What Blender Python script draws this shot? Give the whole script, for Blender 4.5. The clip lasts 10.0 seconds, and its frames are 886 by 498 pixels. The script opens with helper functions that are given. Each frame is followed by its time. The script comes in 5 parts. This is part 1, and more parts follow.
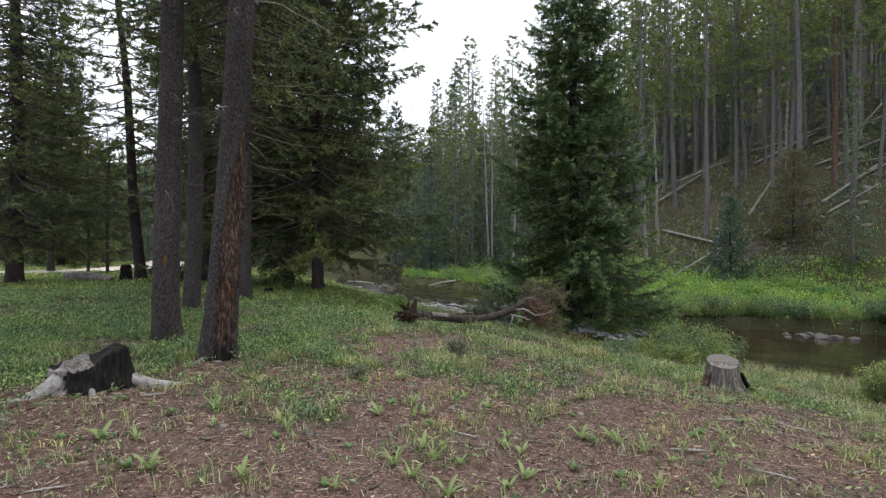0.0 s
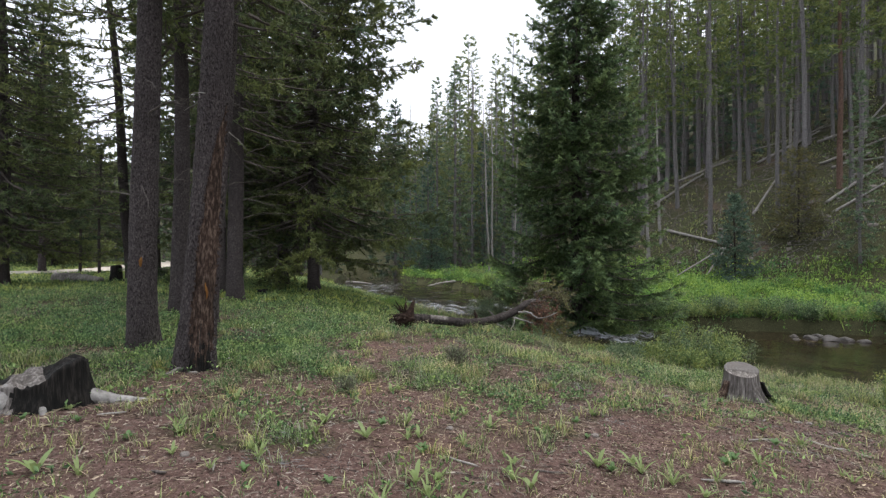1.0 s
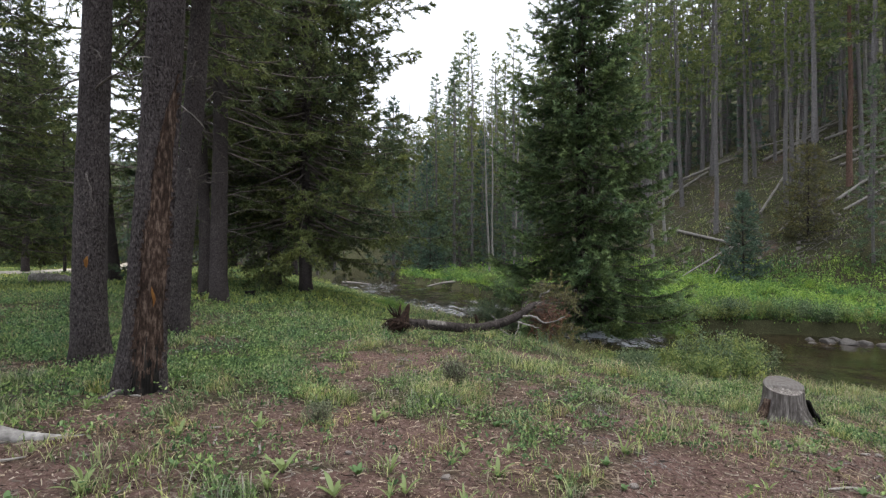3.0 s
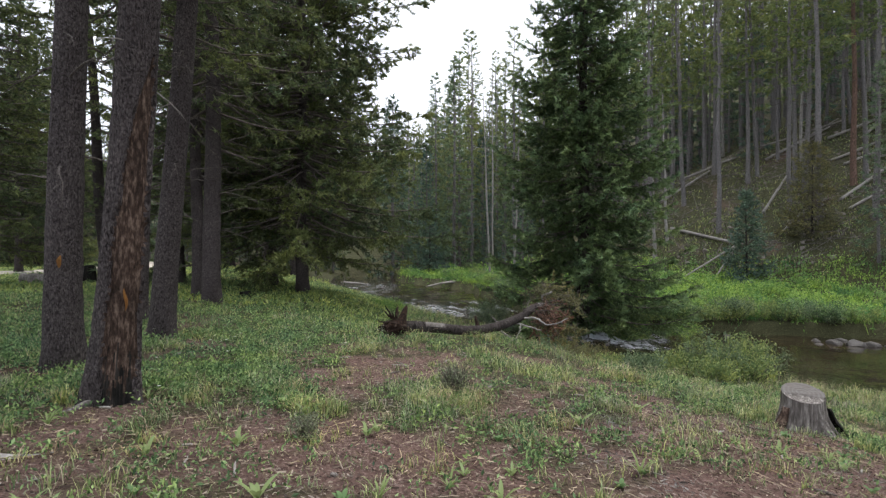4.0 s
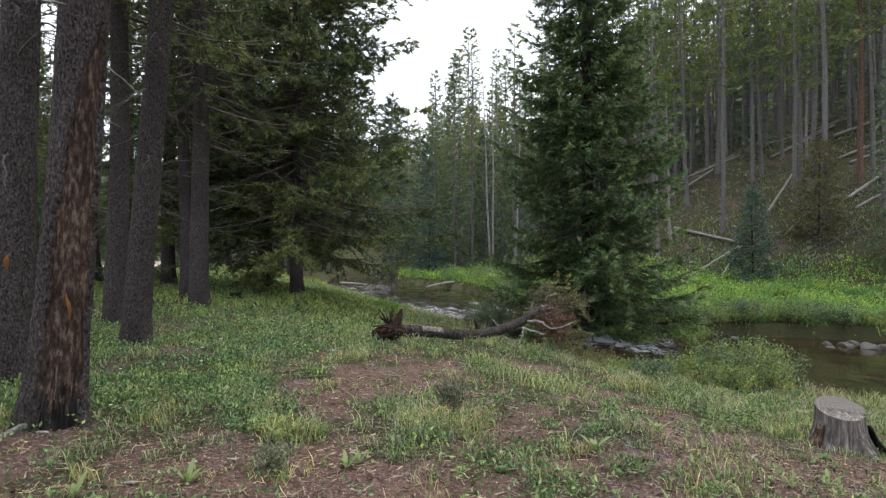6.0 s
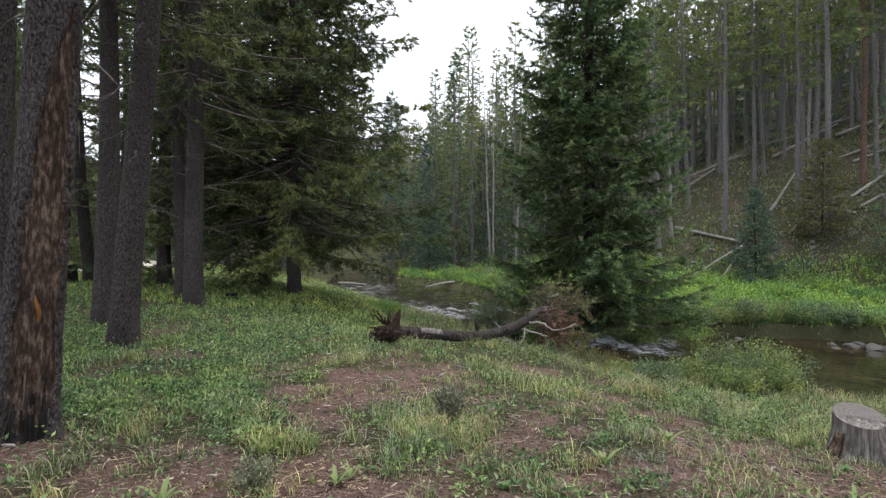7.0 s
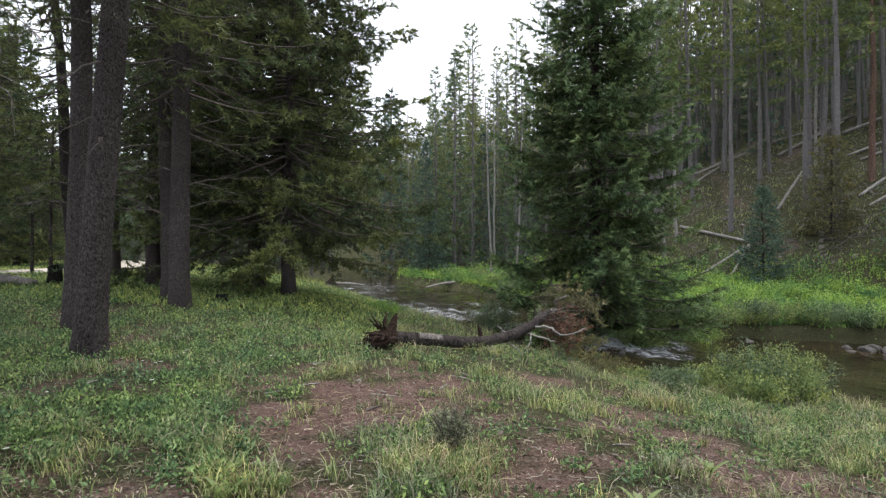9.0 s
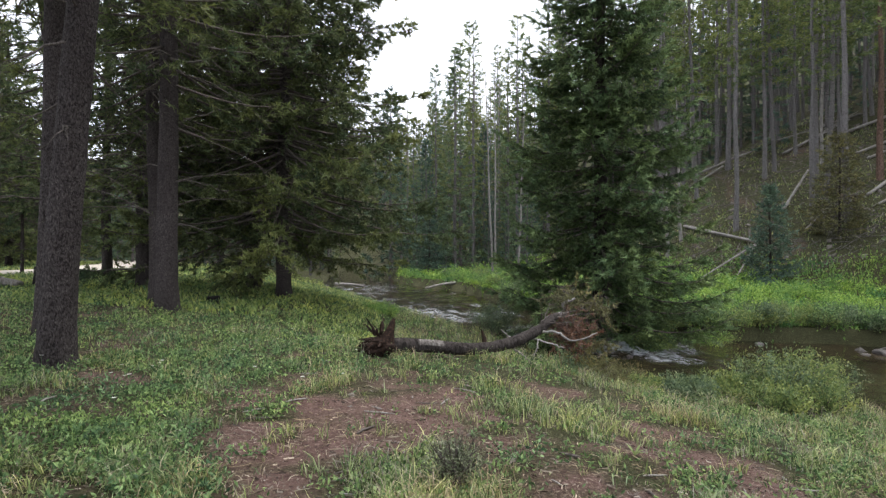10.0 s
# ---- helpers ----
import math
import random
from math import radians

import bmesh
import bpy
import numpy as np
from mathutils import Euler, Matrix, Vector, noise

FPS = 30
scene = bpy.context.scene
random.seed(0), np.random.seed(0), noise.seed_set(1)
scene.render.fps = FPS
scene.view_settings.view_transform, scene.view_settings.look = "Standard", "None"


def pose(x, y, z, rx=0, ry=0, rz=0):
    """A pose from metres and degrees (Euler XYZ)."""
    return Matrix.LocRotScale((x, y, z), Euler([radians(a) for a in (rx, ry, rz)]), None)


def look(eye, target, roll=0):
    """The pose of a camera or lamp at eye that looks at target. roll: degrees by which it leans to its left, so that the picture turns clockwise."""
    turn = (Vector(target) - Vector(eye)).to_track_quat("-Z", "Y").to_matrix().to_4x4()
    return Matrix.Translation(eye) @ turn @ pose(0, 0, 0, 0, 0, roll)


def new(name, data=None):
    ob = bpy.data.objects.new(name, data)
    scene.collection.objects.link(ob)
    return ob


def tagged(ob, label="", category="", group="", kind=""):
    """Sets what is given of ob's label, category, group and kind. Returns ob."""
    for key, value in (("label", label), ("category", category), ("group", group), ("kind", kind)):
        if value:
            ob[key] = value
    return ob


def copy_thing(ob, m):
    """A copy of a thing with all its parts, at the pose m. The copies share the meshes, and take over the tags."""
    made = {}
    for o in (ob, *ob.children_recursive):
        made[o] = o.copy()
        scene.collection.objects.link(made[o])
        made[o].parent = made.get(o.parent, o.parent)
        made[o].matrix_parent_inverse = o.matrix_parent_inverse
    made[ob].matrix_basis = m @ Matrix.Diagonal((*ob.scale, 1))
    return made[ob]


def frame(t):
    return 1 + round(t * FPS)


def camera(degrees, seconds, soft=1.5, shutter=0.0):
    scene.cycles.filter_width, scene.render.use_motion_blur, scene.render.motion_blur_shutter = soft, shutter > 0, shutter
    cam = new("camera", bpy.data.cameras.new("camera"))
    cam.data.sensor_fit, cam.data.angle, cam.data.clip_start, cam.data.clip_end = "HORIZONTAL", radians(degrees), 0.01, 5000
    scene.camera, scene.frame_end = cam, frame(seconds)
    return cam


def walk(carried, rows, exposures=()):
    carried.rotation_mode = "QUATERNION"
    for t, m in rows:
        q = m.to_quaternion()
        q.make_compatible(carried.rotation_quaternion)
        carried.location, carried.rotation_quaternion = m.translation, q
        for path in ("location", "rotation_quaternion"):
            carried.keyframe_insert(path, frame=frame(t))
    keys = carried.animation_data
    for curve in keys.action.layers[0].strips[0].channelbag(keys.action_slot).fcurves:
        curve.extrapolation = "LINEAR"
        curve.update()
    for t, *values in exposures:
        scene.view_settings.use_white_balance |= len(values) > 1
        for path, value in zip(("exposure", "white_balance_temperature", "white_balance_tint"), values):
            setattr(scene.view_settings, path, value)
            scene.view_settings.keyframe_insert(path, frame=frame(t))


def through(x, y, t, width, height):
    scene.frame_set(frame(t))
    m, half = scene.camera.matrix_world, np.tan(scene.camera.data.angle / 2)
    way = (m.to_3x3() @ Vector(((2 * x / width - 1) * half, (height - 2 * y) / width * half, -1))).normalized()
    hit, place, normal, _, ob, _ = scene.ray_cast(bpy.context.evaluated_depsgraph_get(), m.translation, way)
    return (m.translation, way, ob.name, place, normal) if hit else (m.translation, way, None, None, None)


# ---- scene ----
cam = camera(76.8, 10.0, 1.35)
METRES, EYE, TILT, LEAN, TURN = 3.5, 1.35, 0.0, 0.0, 0.0
EXPOSURE = 1.05
ROWS = [
    (0.0, 0.0, 0.0, 0.0, 0.0, 0.0, 0.0),
    (0.5, 0.0016, 0.0661, 0.0003, -0.01, -0.02, -0.0),
    (1.0, 0.0053, 0.1339, 0.0, -0.02, -0.01, 0.0),
    (1.5, 0.0071, 0.2003, -0.0013, -0.04, -0.02, 0.0),
    (2.0, 0.0081, 0.2645, -0.0026, -0.05, -0.01, 0.01),
    (2.5, 0.0113, 0.3229, -0.0038, -0.06, -0.03, 0.01),
    (4.0, 0.0187, 0.4692, -0.0082, -0.06, -0.04, 0.02),
    (4.5, 0.024, 0.5115, -0.0088, -0.05, -0.03, 0.02),
    (5.0, 0.0261, 0.5507, -0.0094, -0.04, -0.04, 0.03),
    (5.5, 0.0274, 0.5864, -0.01, -0.04, -0.04, 0.03),
    (7.0, 0.0322, 0.6857, -0.0125, -0.02, -0.07, -0.0),
    (7.5, 0.0335, 0.7222, -0.0134, -0.02, -0.07, -0.0),
    (8.0, 0.0336, 0.7608, -0.0145, -0.02, -0.07, -0.01),
    (8.5, 0.0337, 0.8028, -0.016, -0.01, -0.07, 0.0),
    (9.0, 0.0318, 0.8553, -0.0167, -0.01, -0.09, 0.0),
    (9.5, 0.0299, 0.9213, -0.0173, 0.0, -0.09, 0.01),
    (10.0, 0.0279, 0.9987, -0.018, 0.0, -0.08, 0.02),
]
walk(cam, [(t, pose(0, 0, EYE, TILT, LEAN, TURN) @ pose(METRES * x, METRES * y, METRES * z, 90 + pitch, roll, yaw)) for t, x, y, z, yaw, pitch, roll in ROWS],
     exposures=[(0.0, EXPOSURE - 0.08), (5.0, EXPOSURE + 0.04), (10.0, EXPOSURE + 0.13)])

# ---- overcast sky and a weak, wide sun behind the cloud ----
world = bpy.data.worlds.new("overcast_sky")
scene.world = world
world.use_nodes = True
wn, wl = world.node_tree.nodes, world.node_tree.links
sky = wn.new("ShaderNodeTexSky")
sky.sky_type, sky.sun_disc = "NISHITA", False
sky.sun_elevation, sky.sun_rotation = radians(72), radians(60)
sky.air_density, sky.dust_density = 1.0, 3.0
grey = wn.new("ShaderNodeHueSaturation")
grey.inputs["Saturation"].default_value = 0.12
cloud = wn.new("ShaderNodeMix")
cloud.data_type = "RGBA"
cloud.inputs["Factor"].default_value = 0.72
cloud.inputs["B"].default_value = (8.9, 9.5, 10.7, 1)
wl.new(sky.outputs[0], grey.inputs["Color"])
wl.new(grey.outputs[0], cloud.inputs["A"])
wl.new(cloud.outputs["Result"], wn["Background"].inputs["Color"])
wn["Background"].inputs["Strength"].default_value = 0.1
sun = new("sun", bpy.data.lights.new("sun", "SUN"))
sun.data.energy, sun.data.angle, sun.data.color = 1.5, radians(30), (1.0, 0.97, 0.92)
sun.matrix_world = look((0, 0, 30), (-7, -4, 0))

# ---- materials ----


def material(name, rough=0.85, spec=0.25):
    m = bpy.data.materials.new(name)
    m.use_nodes = True
    p = m.node_tree.nodes["Principled BSDF"]
    p.inputs["Roughness"].default_value = rough
    p.inputs["Specular IOR Level"].default_value = spec
    return m, m.node_tree.nodes, m.node_tree.links, p


def coords(n, l, scale=(1, 1, 1), kind="Object"):
    tc, mp = n.new("ShaderNodeTexCoord"), n.new("ShaderNodeMapping")
    mp.inputs["Scale"].default_value = scale
    l.new(tc.outputs[kind], mp.inputs["Vector"])
    return mp.outputs[0]


def noisy(n, l, vec, scale, detail=4, rough=0.6):
    t = n.new("ShaderNodeTexNoise")
    t.inputs["Scale"].default_value, t.inputs["Detail"].default_value, t.inputs["Roughness"].default_value = scale, detail, rough
    l.new(vec, t.inputs["Vector"])
    return t.outputs["Fac"]


def ramp(n, l, fac, stops):
    r = n.new("ShaderNodeValToRGB")
    while len(r.color_ramp.elements) < len(stops):
        r.color_ramp.elements.new(0.5)
    for e, (p, c) in zip(r.color_ramp.elements, stops):
        e.position, e.color = p, (*c, 1) if len(c) == 3 else c
    l.new(fac, r.inputs[0])
    return r.outputs[0]


def mix(n, l, fac, a, b, how="MIX"):
    m = n.new("ShaderNodeMix")
    m.data_type, m.blend_type = "RGBA", how
    for sock, v in ((m.inputs["Factor"], fac), (m.inputs["A"], a), (m.inputs["B"], b)):
        if hasattr(v, "is_output"):
            l.new(v, sock)
        else:
            sock.default_value = v if isinstance(v, (int, float)) else (*v, 1)
    return m.outputs["Result"]


def bumped(n, l, p, height, strength=0.6, dist=0.02):
    b = n.new("ShaderNodeBump")
    b.inputs["Strength"].default_value, b.inputs["Distance"].default_value = strength, dist
    l.new(height, b.inputs["Height"])
    l.new(b.outputs[0], p.inputs["Normal"])


def bark_material(name, dark, mid, pale, plate=14.0, stretch=0.35):
    """Small scales of uneven tone with dark pits between them."""
    m, n, l, p = material(name, 0.92, 0.12)
    v = coords(n, l, (1, 1, stretch))
    warp, sc, nz = n.new("ShaderNodeVectorMath"), n.new("ShaderNodeVectorMath"), n.new("ShaderNodeTexNoise")
    warp.operation, sc.operation = "ADD", "SCALE"
    nz.inputs["Scale"].default_value, nz.inputs["Detail"].default_value = 14, 4
    sc.inputs["Scale"].default_value = 0.06
    l.new(v, nz.inputs["Vector"])
    l.new(nz.outputs["Color"], sc.inputs[0])
    l.new(v, warp.inputs[0])
    l.new(sc.outputs[0], warp.inputs[1])
    cell = n.new("ShaderNodeTexVoronoi")
    cell.inputs["Scale"].default_value = plate
    l.new(warp.outputs[0], cell.inputs["Vector"])
    tone = n.new("ShaderNodeSeparateColor")
    l.new(cell.outputs["Color"], tone.inputs[0])
    fine, big, pit = noisy(n, l, v, 70, 5, 0.7), noisy(n, l, v, 1.7, 4), noisy(n, l, warp.outputs[0], plate * 0.6, 5, 0.65)
    c = ramp(n, l, tone.outputs[0], [(0.0, mid), (0.8, tuple(0.7 * a + 0.3 * b for a, b in zip(mid, pale))), (1.0, tuple(0.35 * a + 0.65 * b for a, b in zip(mid, pale)))])
    c = mix(n, l, ramp(n, l, fine, [(0.4, (0, 0, 0)), (0.7, (0.6, 0.6, 0.6))]), c, pale)
    c = mix(n, l, ramp(n, l, big, [(0.38, (0, 0, 0)), (0.68, (0.7, 0.7, 0.7))]), c, mid)
    hollow = ramp(n, l, pit, [(0.31, (0.9, 0.9, 0.9)), (0.4, (0, 0, 0))])
    c = mix(n, l, hollow, c, dark)
    rim = ramp(n, l, cell.outputs["Distance"], [(0.4, (0, 0, 0)), (0.85, (0.7, 0.7, 0.7))])
    l.new(mix(n, l, rim, c, dark), p.inputs["Base Color"])
    h = n.new("ShaderNodeMath")
    h.operation = "SUBTRACT"
    l.new(fine, h.inputs[0])
    l.new(rim, h.inputs[1])
    h2 = n.new("ShaderNodeMath")
    h2.operation = "SUBTRACT"
    l.new(h.outputs[0], h2.inputs[0])
    l.new(hollow, h2.inputs[1])
    bumped(n, l, p, h2.outputs[0], 0.9, 0.02)
    return m


def leaf_material(name, dark, mid, light, through=0.25, rough=0.55, patch=1.3, tip=None, drift=0.35):
    m, n, l, p = material(name, rough, 0.25)
    g = n.new("ShaderNodeNewGeometry")
    v = coords(n, l)
    big = noisy(n, l, v, patch, 3)
    c = ramp(n, l, g.outputs["Random Per Island"], [(0.0, dark), (0.55, mid), (1.0, light)])
    # shoot ends are paler as young growth and to paint the light they catch
    if tip:
        a = n.new("ShaderNodeAttribute")
        a.attribute_name = "growth"
        c = mix(n, l, a.outputs["Fac"], c, tip)
    c = mix(n, l, 1.0, c, ramp(n, l, big, [(0.3, (1 - drift, 1 - 0.7 * drift, 1 - 0.3 * drift)), (0.7, (1 + drift, 1 + 0.6 * drift, 1 - 0.1 * drift))]), "MULTIPLY")
    l.new(c, p.inputs["Base Color"])
    if through:
        t, s = n.new("ShaderNodeBsdfTranslucent"), n.new("ShaderNodeMixShader")
        s.inputs[0].default_value = through
        l.new(c, t.inputs["Color"])
        l.new(p.outputs[0], s.inputs[1])
        l.new(t.outputs[0], s.inputs[2])
        l.new(s.outputs[0], n["Material Output"].inputs["Surface"])
    return m


def wood_material(name, dark, mid, pale, stretch=(14, 14, 1.2), rough=0.85):
    m, n, l, p = material(name, rough, 0.15)
    v = coords(n, l, stretch)
    grain = noisy(n, l, v, 3.0, 6, 0.65)
    blot = noisy(n, l, coords(n, l), 3.5, 4)
    c = ramp(n, l, grain, [(0.3, dark), (0.5, mid), (0.72, pale)])
    c = mix(n, l, ramp(n, l, blot, [(0.45, (0, 0, 0)), (0.75, (0.7, 0.7, 0.7))]), c, dark)
    l.new(c, p.inputs["Base Color"])
    bumped(n, l, p, grain, 0.7, 0.012)
    return m


BARK = bark_material("grey_brown_bark", (0.008, 0.006, 0.006), (0.044, 0.036, 0.035), (0.175, 0.15, 0.145), 80, 0.55)
BARK_FAR = bark_material("pale_forest_bark", (0.05, 0.045, 0.044), (0.15, 0.137, 0.135), (0.28, 0.262, 0.258), 40)
BARK_DARK = bark_material("dark_bark", (0.01, 0.008, 0.007), (0.034, 0.028, 0.026), (0.085, 0.072, 0.066), 24)
BARK_RED = bark_material("red_brown_bark", (0.05, 0.03, 0.023), (0.14, 0.085, 0.065), (0.26, 0.175, 0.14), 24)
SCAR = wood_material("stripped_red_wood", (0.006, 0.004, 0.003), (0.048, 0.03, 0.022), (0.2, 0.145, 0.112), (15, 15, 4.5))
RESIN = wood_material("orange_resin", (0.08, 0.032, 0.01), (0.18, 0.08, 0.022), (0.28, 0.15, 0.05))
GREY_WOOD = wood_material("weathered_grey_wood", (0.06, 0.052, 0.046), (0.23, 0.21, 0.19), (0.5, 0.475, 0.445))
ROOT_WOOD = wood_material("smooth_root_wood", (0.09, 0.082, 0.075), (0.24, 0.225, 0.21), (0.44, 0.42, 0.4), (5, 5, 5))
STUMP_WOOD = wood_material("dull_grey_stump_wood", (0.03, 0.025, 0.022), (0.125, 0.11, 0.1), (0.32, 0.295, 0.275))
SNAG = wood_material("silver_dead_wood", (0.1, 0.09, 0.083), (0.25, 0.23, 0.215), (0.44, 0.415, 0.39))
CHAR = wood_material("charred_wood", (0.003, 0.003, 0.003), (0.009, 0.008, 0.007), (0.05, 0.042, 0.037))
ROT = wood_material("rotten_red_wood", (0.006, 0.004, 0.003), (0.024, 0.014, 0.01), (0.085, 0.05, 0.035), (12, 12, 12))
TWIG = wood_material("dead_twig", (0.035, 0.028, 0.025), (0.1, 0.085, 0.076), (0.2, 0.175, 0.16))
TWIG_PALE = wood_material("pale_dead_twig", (0.13, 0.12, 0.11), (0.26, 0.24, 0.22), (0.36, 0.33, 0.3))
NEEDLE = leaf_material("spruce_needles", (0.026, 0.045, 0.018), (0.07, 0.115, 0.044), (0.13, 0.19, 0.078), 0.28, tip=(0.3, 0.42, 0.2))
# lighter copy of the spruce needles, distance haze painted into the colour
NEEDLE_FOREST_HAZED = leaf_material("hazed_forest_spruce_needles", (0.045, 0.075, 0.045), (0.11, 0.16, 0.092), (0.19, 0.26, 0.145), 0.35, patch=0.4, tip=(0.29, 0.37, 0.22), drift=0.35)
NEEDLE_BLUE = leaf_material("blue_green_needles", (0.03, 0.056, 0.04), (0.075, 0.125, 0.09), (0.13, 0.195, 0.15), 0.25, tip=(0.2, 0.29, 0.23))
NEEDLE_DARK = leaf_material("shaded_pine_needles", (0.034, 0.048, 0.022), (0.09, 0.12, 0.05), (0.165, 0.2, 0.088), 0.4, patch=0.7, tip=(0.19, 0.235, 0.105), drift=0.5)
NEEDLE_PINE = leaf_material("pine_needles", (0.06, 0.09, 0.035), (0.14, 0.185, 0.07), (0.24, 0.28, 0.105), 0.35, patch=0.3, tip=(0.21, 0.245, 0.09), drift=0.5)
# yellow-green of these pines, lightened further to paint in the valley haze
NEEDLE_VALLEY_HAZED = leaf_material("hazed_yellow_green_needles", (0.06, 0.085, 0.038), (0.145, 0.175, 0.075), (0.25, 0.28, 0.12), 0.4, patch=0.3, tip=(0.29, 0.32, 0.15), drift=0.4)
NEEDLE_DEAD = leaf_material("dead_needles", (0.07, 0.034, 0.024), (0.17, 0.088, 0.06), (0.28, 0.17, 0.12), 0.2)
NEEDLE_OLIVE = leaf_material("olive_needles", (0.06, 0.06, 0.028), (0.14, 0.135, 0.06), (0.26, 0.25, 0.12), 0.3)
GRASS = leaf_material("grass_blades", (0.042, 0.075, 0.027), (0.205, 0.27, 0.1), (0.52, 0.55, 0.29), 0.38, patch=2.6, drift=0.4)
# yellow-green grass with the light of the open meadow put into its colour
MEADOW_LIT = leaf_material("lit_meadow_blades", (0.17, 0.24, 0.065), (0.34, 0.42, 0.13), (0.5, 0.55, 0.21), 0.42, patch=0.5, drift=0.4)
GRASS_FAR = leaf_material("lush_bank_grass", (0.08, 0.17, 0.045), (0.2, 0.34, 0.085), (0.34, 0.5, 0.15), 0.38, patch=0.9, drift=0.6)
STRAW = leaf_material("dry_grass", (0.13, 0.1, 0.068), (0.28, 0.23, 0.16), (0.46, 0.4, 0.3), 0.25)
FORB = leaf_material("forb_leaves", (0.028, 0.06, 0.026), (0.12, 0.205, 0.08), (0.31, 0.44, 0.185), 0.36, patch=1.8, drift=0.45)
WILLOW = leaf_material("willow_leaves", (0.09, 0.135, 0.052), (0.19, 0.255, 0.095), (0.34, 0.38, 0.135), 0.42, patch=1.5)
WILLOW_DULL = leaf_material("dull_willow_leaves", (0.05, 0.085, 0.048), (0.135, 0.185, 0.098), (0.24, 0.3, 0.165), 0.38, patch=1.5)
SAGE = leaf_material("sage_leaves", (0.07, 0.08, 0.045), (0.15, 0.17, 0.1), (0.27, 0.28, 0.18), 0.2)
PETAL = leaf_material("white_petals", (0.6, 0.6, 0.56), (0.7, 0.7, 0.66), (0.8, 0.8, 0.77), 0.2, drift=0.05)
LITTER = leaf_material("needle_litter", (0.03, 0.02, 0.016), (0.14, 0.105, 0.085), (0.42, 0.36, 0.3), 0.0, 0.9)


def soil_material():
    m, n, l, p = material("soil_and_litter", 0.95, 0.1)
    v = coords(n, l)
    a = n.new("ShaderNodeAttribute")
    a.attribute_name = "cover"
    fine, mid, big = noisy(n, l, v, 42, 8, 0.8), noisy(n, l, v, 12, 5, 0.7), noisy(n, l, v, 1.6, 4)
    soil = ramp(n, l, fine, [(0.3, (0.014, 0.008, 0.007)), (0.45, (0.084, 0.05, 0.043)), (0.56, (0.165, 0.108, 0.092)), (0.66, (0.45, 0.36, 0.31))])
    soil = mix(n, l, ramp(n, l, big, [(0.35, (0, 0, 0)), (0.7, (0.7, 0.7, 0.7))]), soil, ramp(n, l, mid, [(0.35, (0.034, 0.018, 0.015)), (0.65, (0.19, 0.12, 0.1))]))
    # turf is darkened to paint the shade between the grass blades
    turf = ramp(n, l, fine, [(0.32, (0.01, 0.01, 0.006)), (0.5, (0.036, 0.038, 0.018)), (0.68, (0.15, 0.14, 0.075))])
    jag = n.new("ShaderNodeMath")
    jag.operation = "MULTIPLY_ADD"
    jag.inputs[1].default_value = 0.7
    l.new(mid, jag.inputs[0])
    l.new(a.outputs["Fac"], jag.inputs[2])
    l.new(mix(n, l, ramp(n, l, jag.outputs[0], [(0.62, (0, 0, 0)), (0.95, (1, 1, 1))]), soil, turf), p.inputs["Base Color"])
    h = n.new("ShaderNodeMath")
    h.operation = "ADD"
    l.new(fine, h.inputs[0])
    l.new(mid, h.inputs[1])
    bumped(n, l, p, h.outputs[0], 0.8, 0.03)
    return m


def water_material():
    m, n, l, p = material("river_water", 0.06, 0.5)
    v = coords(n, l)
    a = n.new("ShaderNodeAttribute")
    a.attribute_name = "foam_glint"
    f = noisy(n, l, v, 5.5, 6, 0.7)
    s = n.new("ShaderNodeMath")
    s.operation = "MULTIPLY_ADD"
    s.inputs[1].default_value = 0.8
    l.new(f, s.inputs[0])
    l.new(a.outputs["Fac"], s.inputs[2])
    # pale streaks: white water, and sky reflections painted into the base colour
    w = ramp(n, l, s.outputs[0], [(0.7, (0, 0, 0)), (1.05, (1, 1, 1))])
    bed = ramp(n, l, noisy(n, l, v, 1.1, 5), [(0.35, (0.008, 0.006, 0.004)), (0.7, (0.034, 0.024, 0.013))])
    l.new(mix(n, l, w, bed, (0.36, 0.38, 0.4)), p.inputs["Base Color"])
    l.new(mix(n, l, w, (0.06, 0.06, 0.06), (0.5, 0.5, 0.5)), p.inputs["Roughness"])
    p.inputs["IOR"].default_value = 1.33
    bumped(n, l, p, noisy(n, l, coords(n, l, (1, 1, 1)), 3.5, 3), 0.22, 0.05)
    return m


def stone_material(name="grey_stone", wet=1.0, rough=0.8):
    m, n, l, p = material(name, rough, 0.3)
    v = coords(n, l)
    f = noisy(n, l, v, 18, 6, 0.7)
    c = ramp(n, l, f, [(q, tuple(wet * k for k in c)) for q, c in ((0.3, (0.1, 0.085, 0.075)), (0.55, (0.2, 0.175, 0.158)), (0.75, (0.33, 0.3, 0.275)))])
    l.new(c, p.inputs["Base Color"])
    bumped(n, l, p, f, 0.6, 0.01)
    return m


def cut_top_material():
    m, n, l, p = material("cut_wood_rings", 0.85, 0.15)
    v = coords(n, l)
    w = n.new("ShaderNodeTexWave")
    w.wave_type, w.rings_direction = "RINGS", "Z"
    w.inputs["Scale"].default_value, w.inputs["Distortion"].default_value, w.inputs["Detail"].default_value = 9, 3.5, 4
    l.new(v, w.inputs["Vector"])
    c = ramp(n, l, w.outputs["Fac"], [(0.1, (0.098, 0.088, 0.082)), (0.6, (0.108, 0.099, 0.092)), (1.0, (0.125, 0.115, 0.107))])
    c = mix(n, l, ramp(n, l, noisy(n, l, v, 9, 4), [(0.45, (0, 0, 0)), (0.7, (0.75, 0.75, 0.75))]), c, (0.1, 0.085, 0.075))
    l.new(c, p.inputs["Base Color"])
    bumped(n, l, p, w.outputs["Fac"], 0.15, 0.003)
    return m


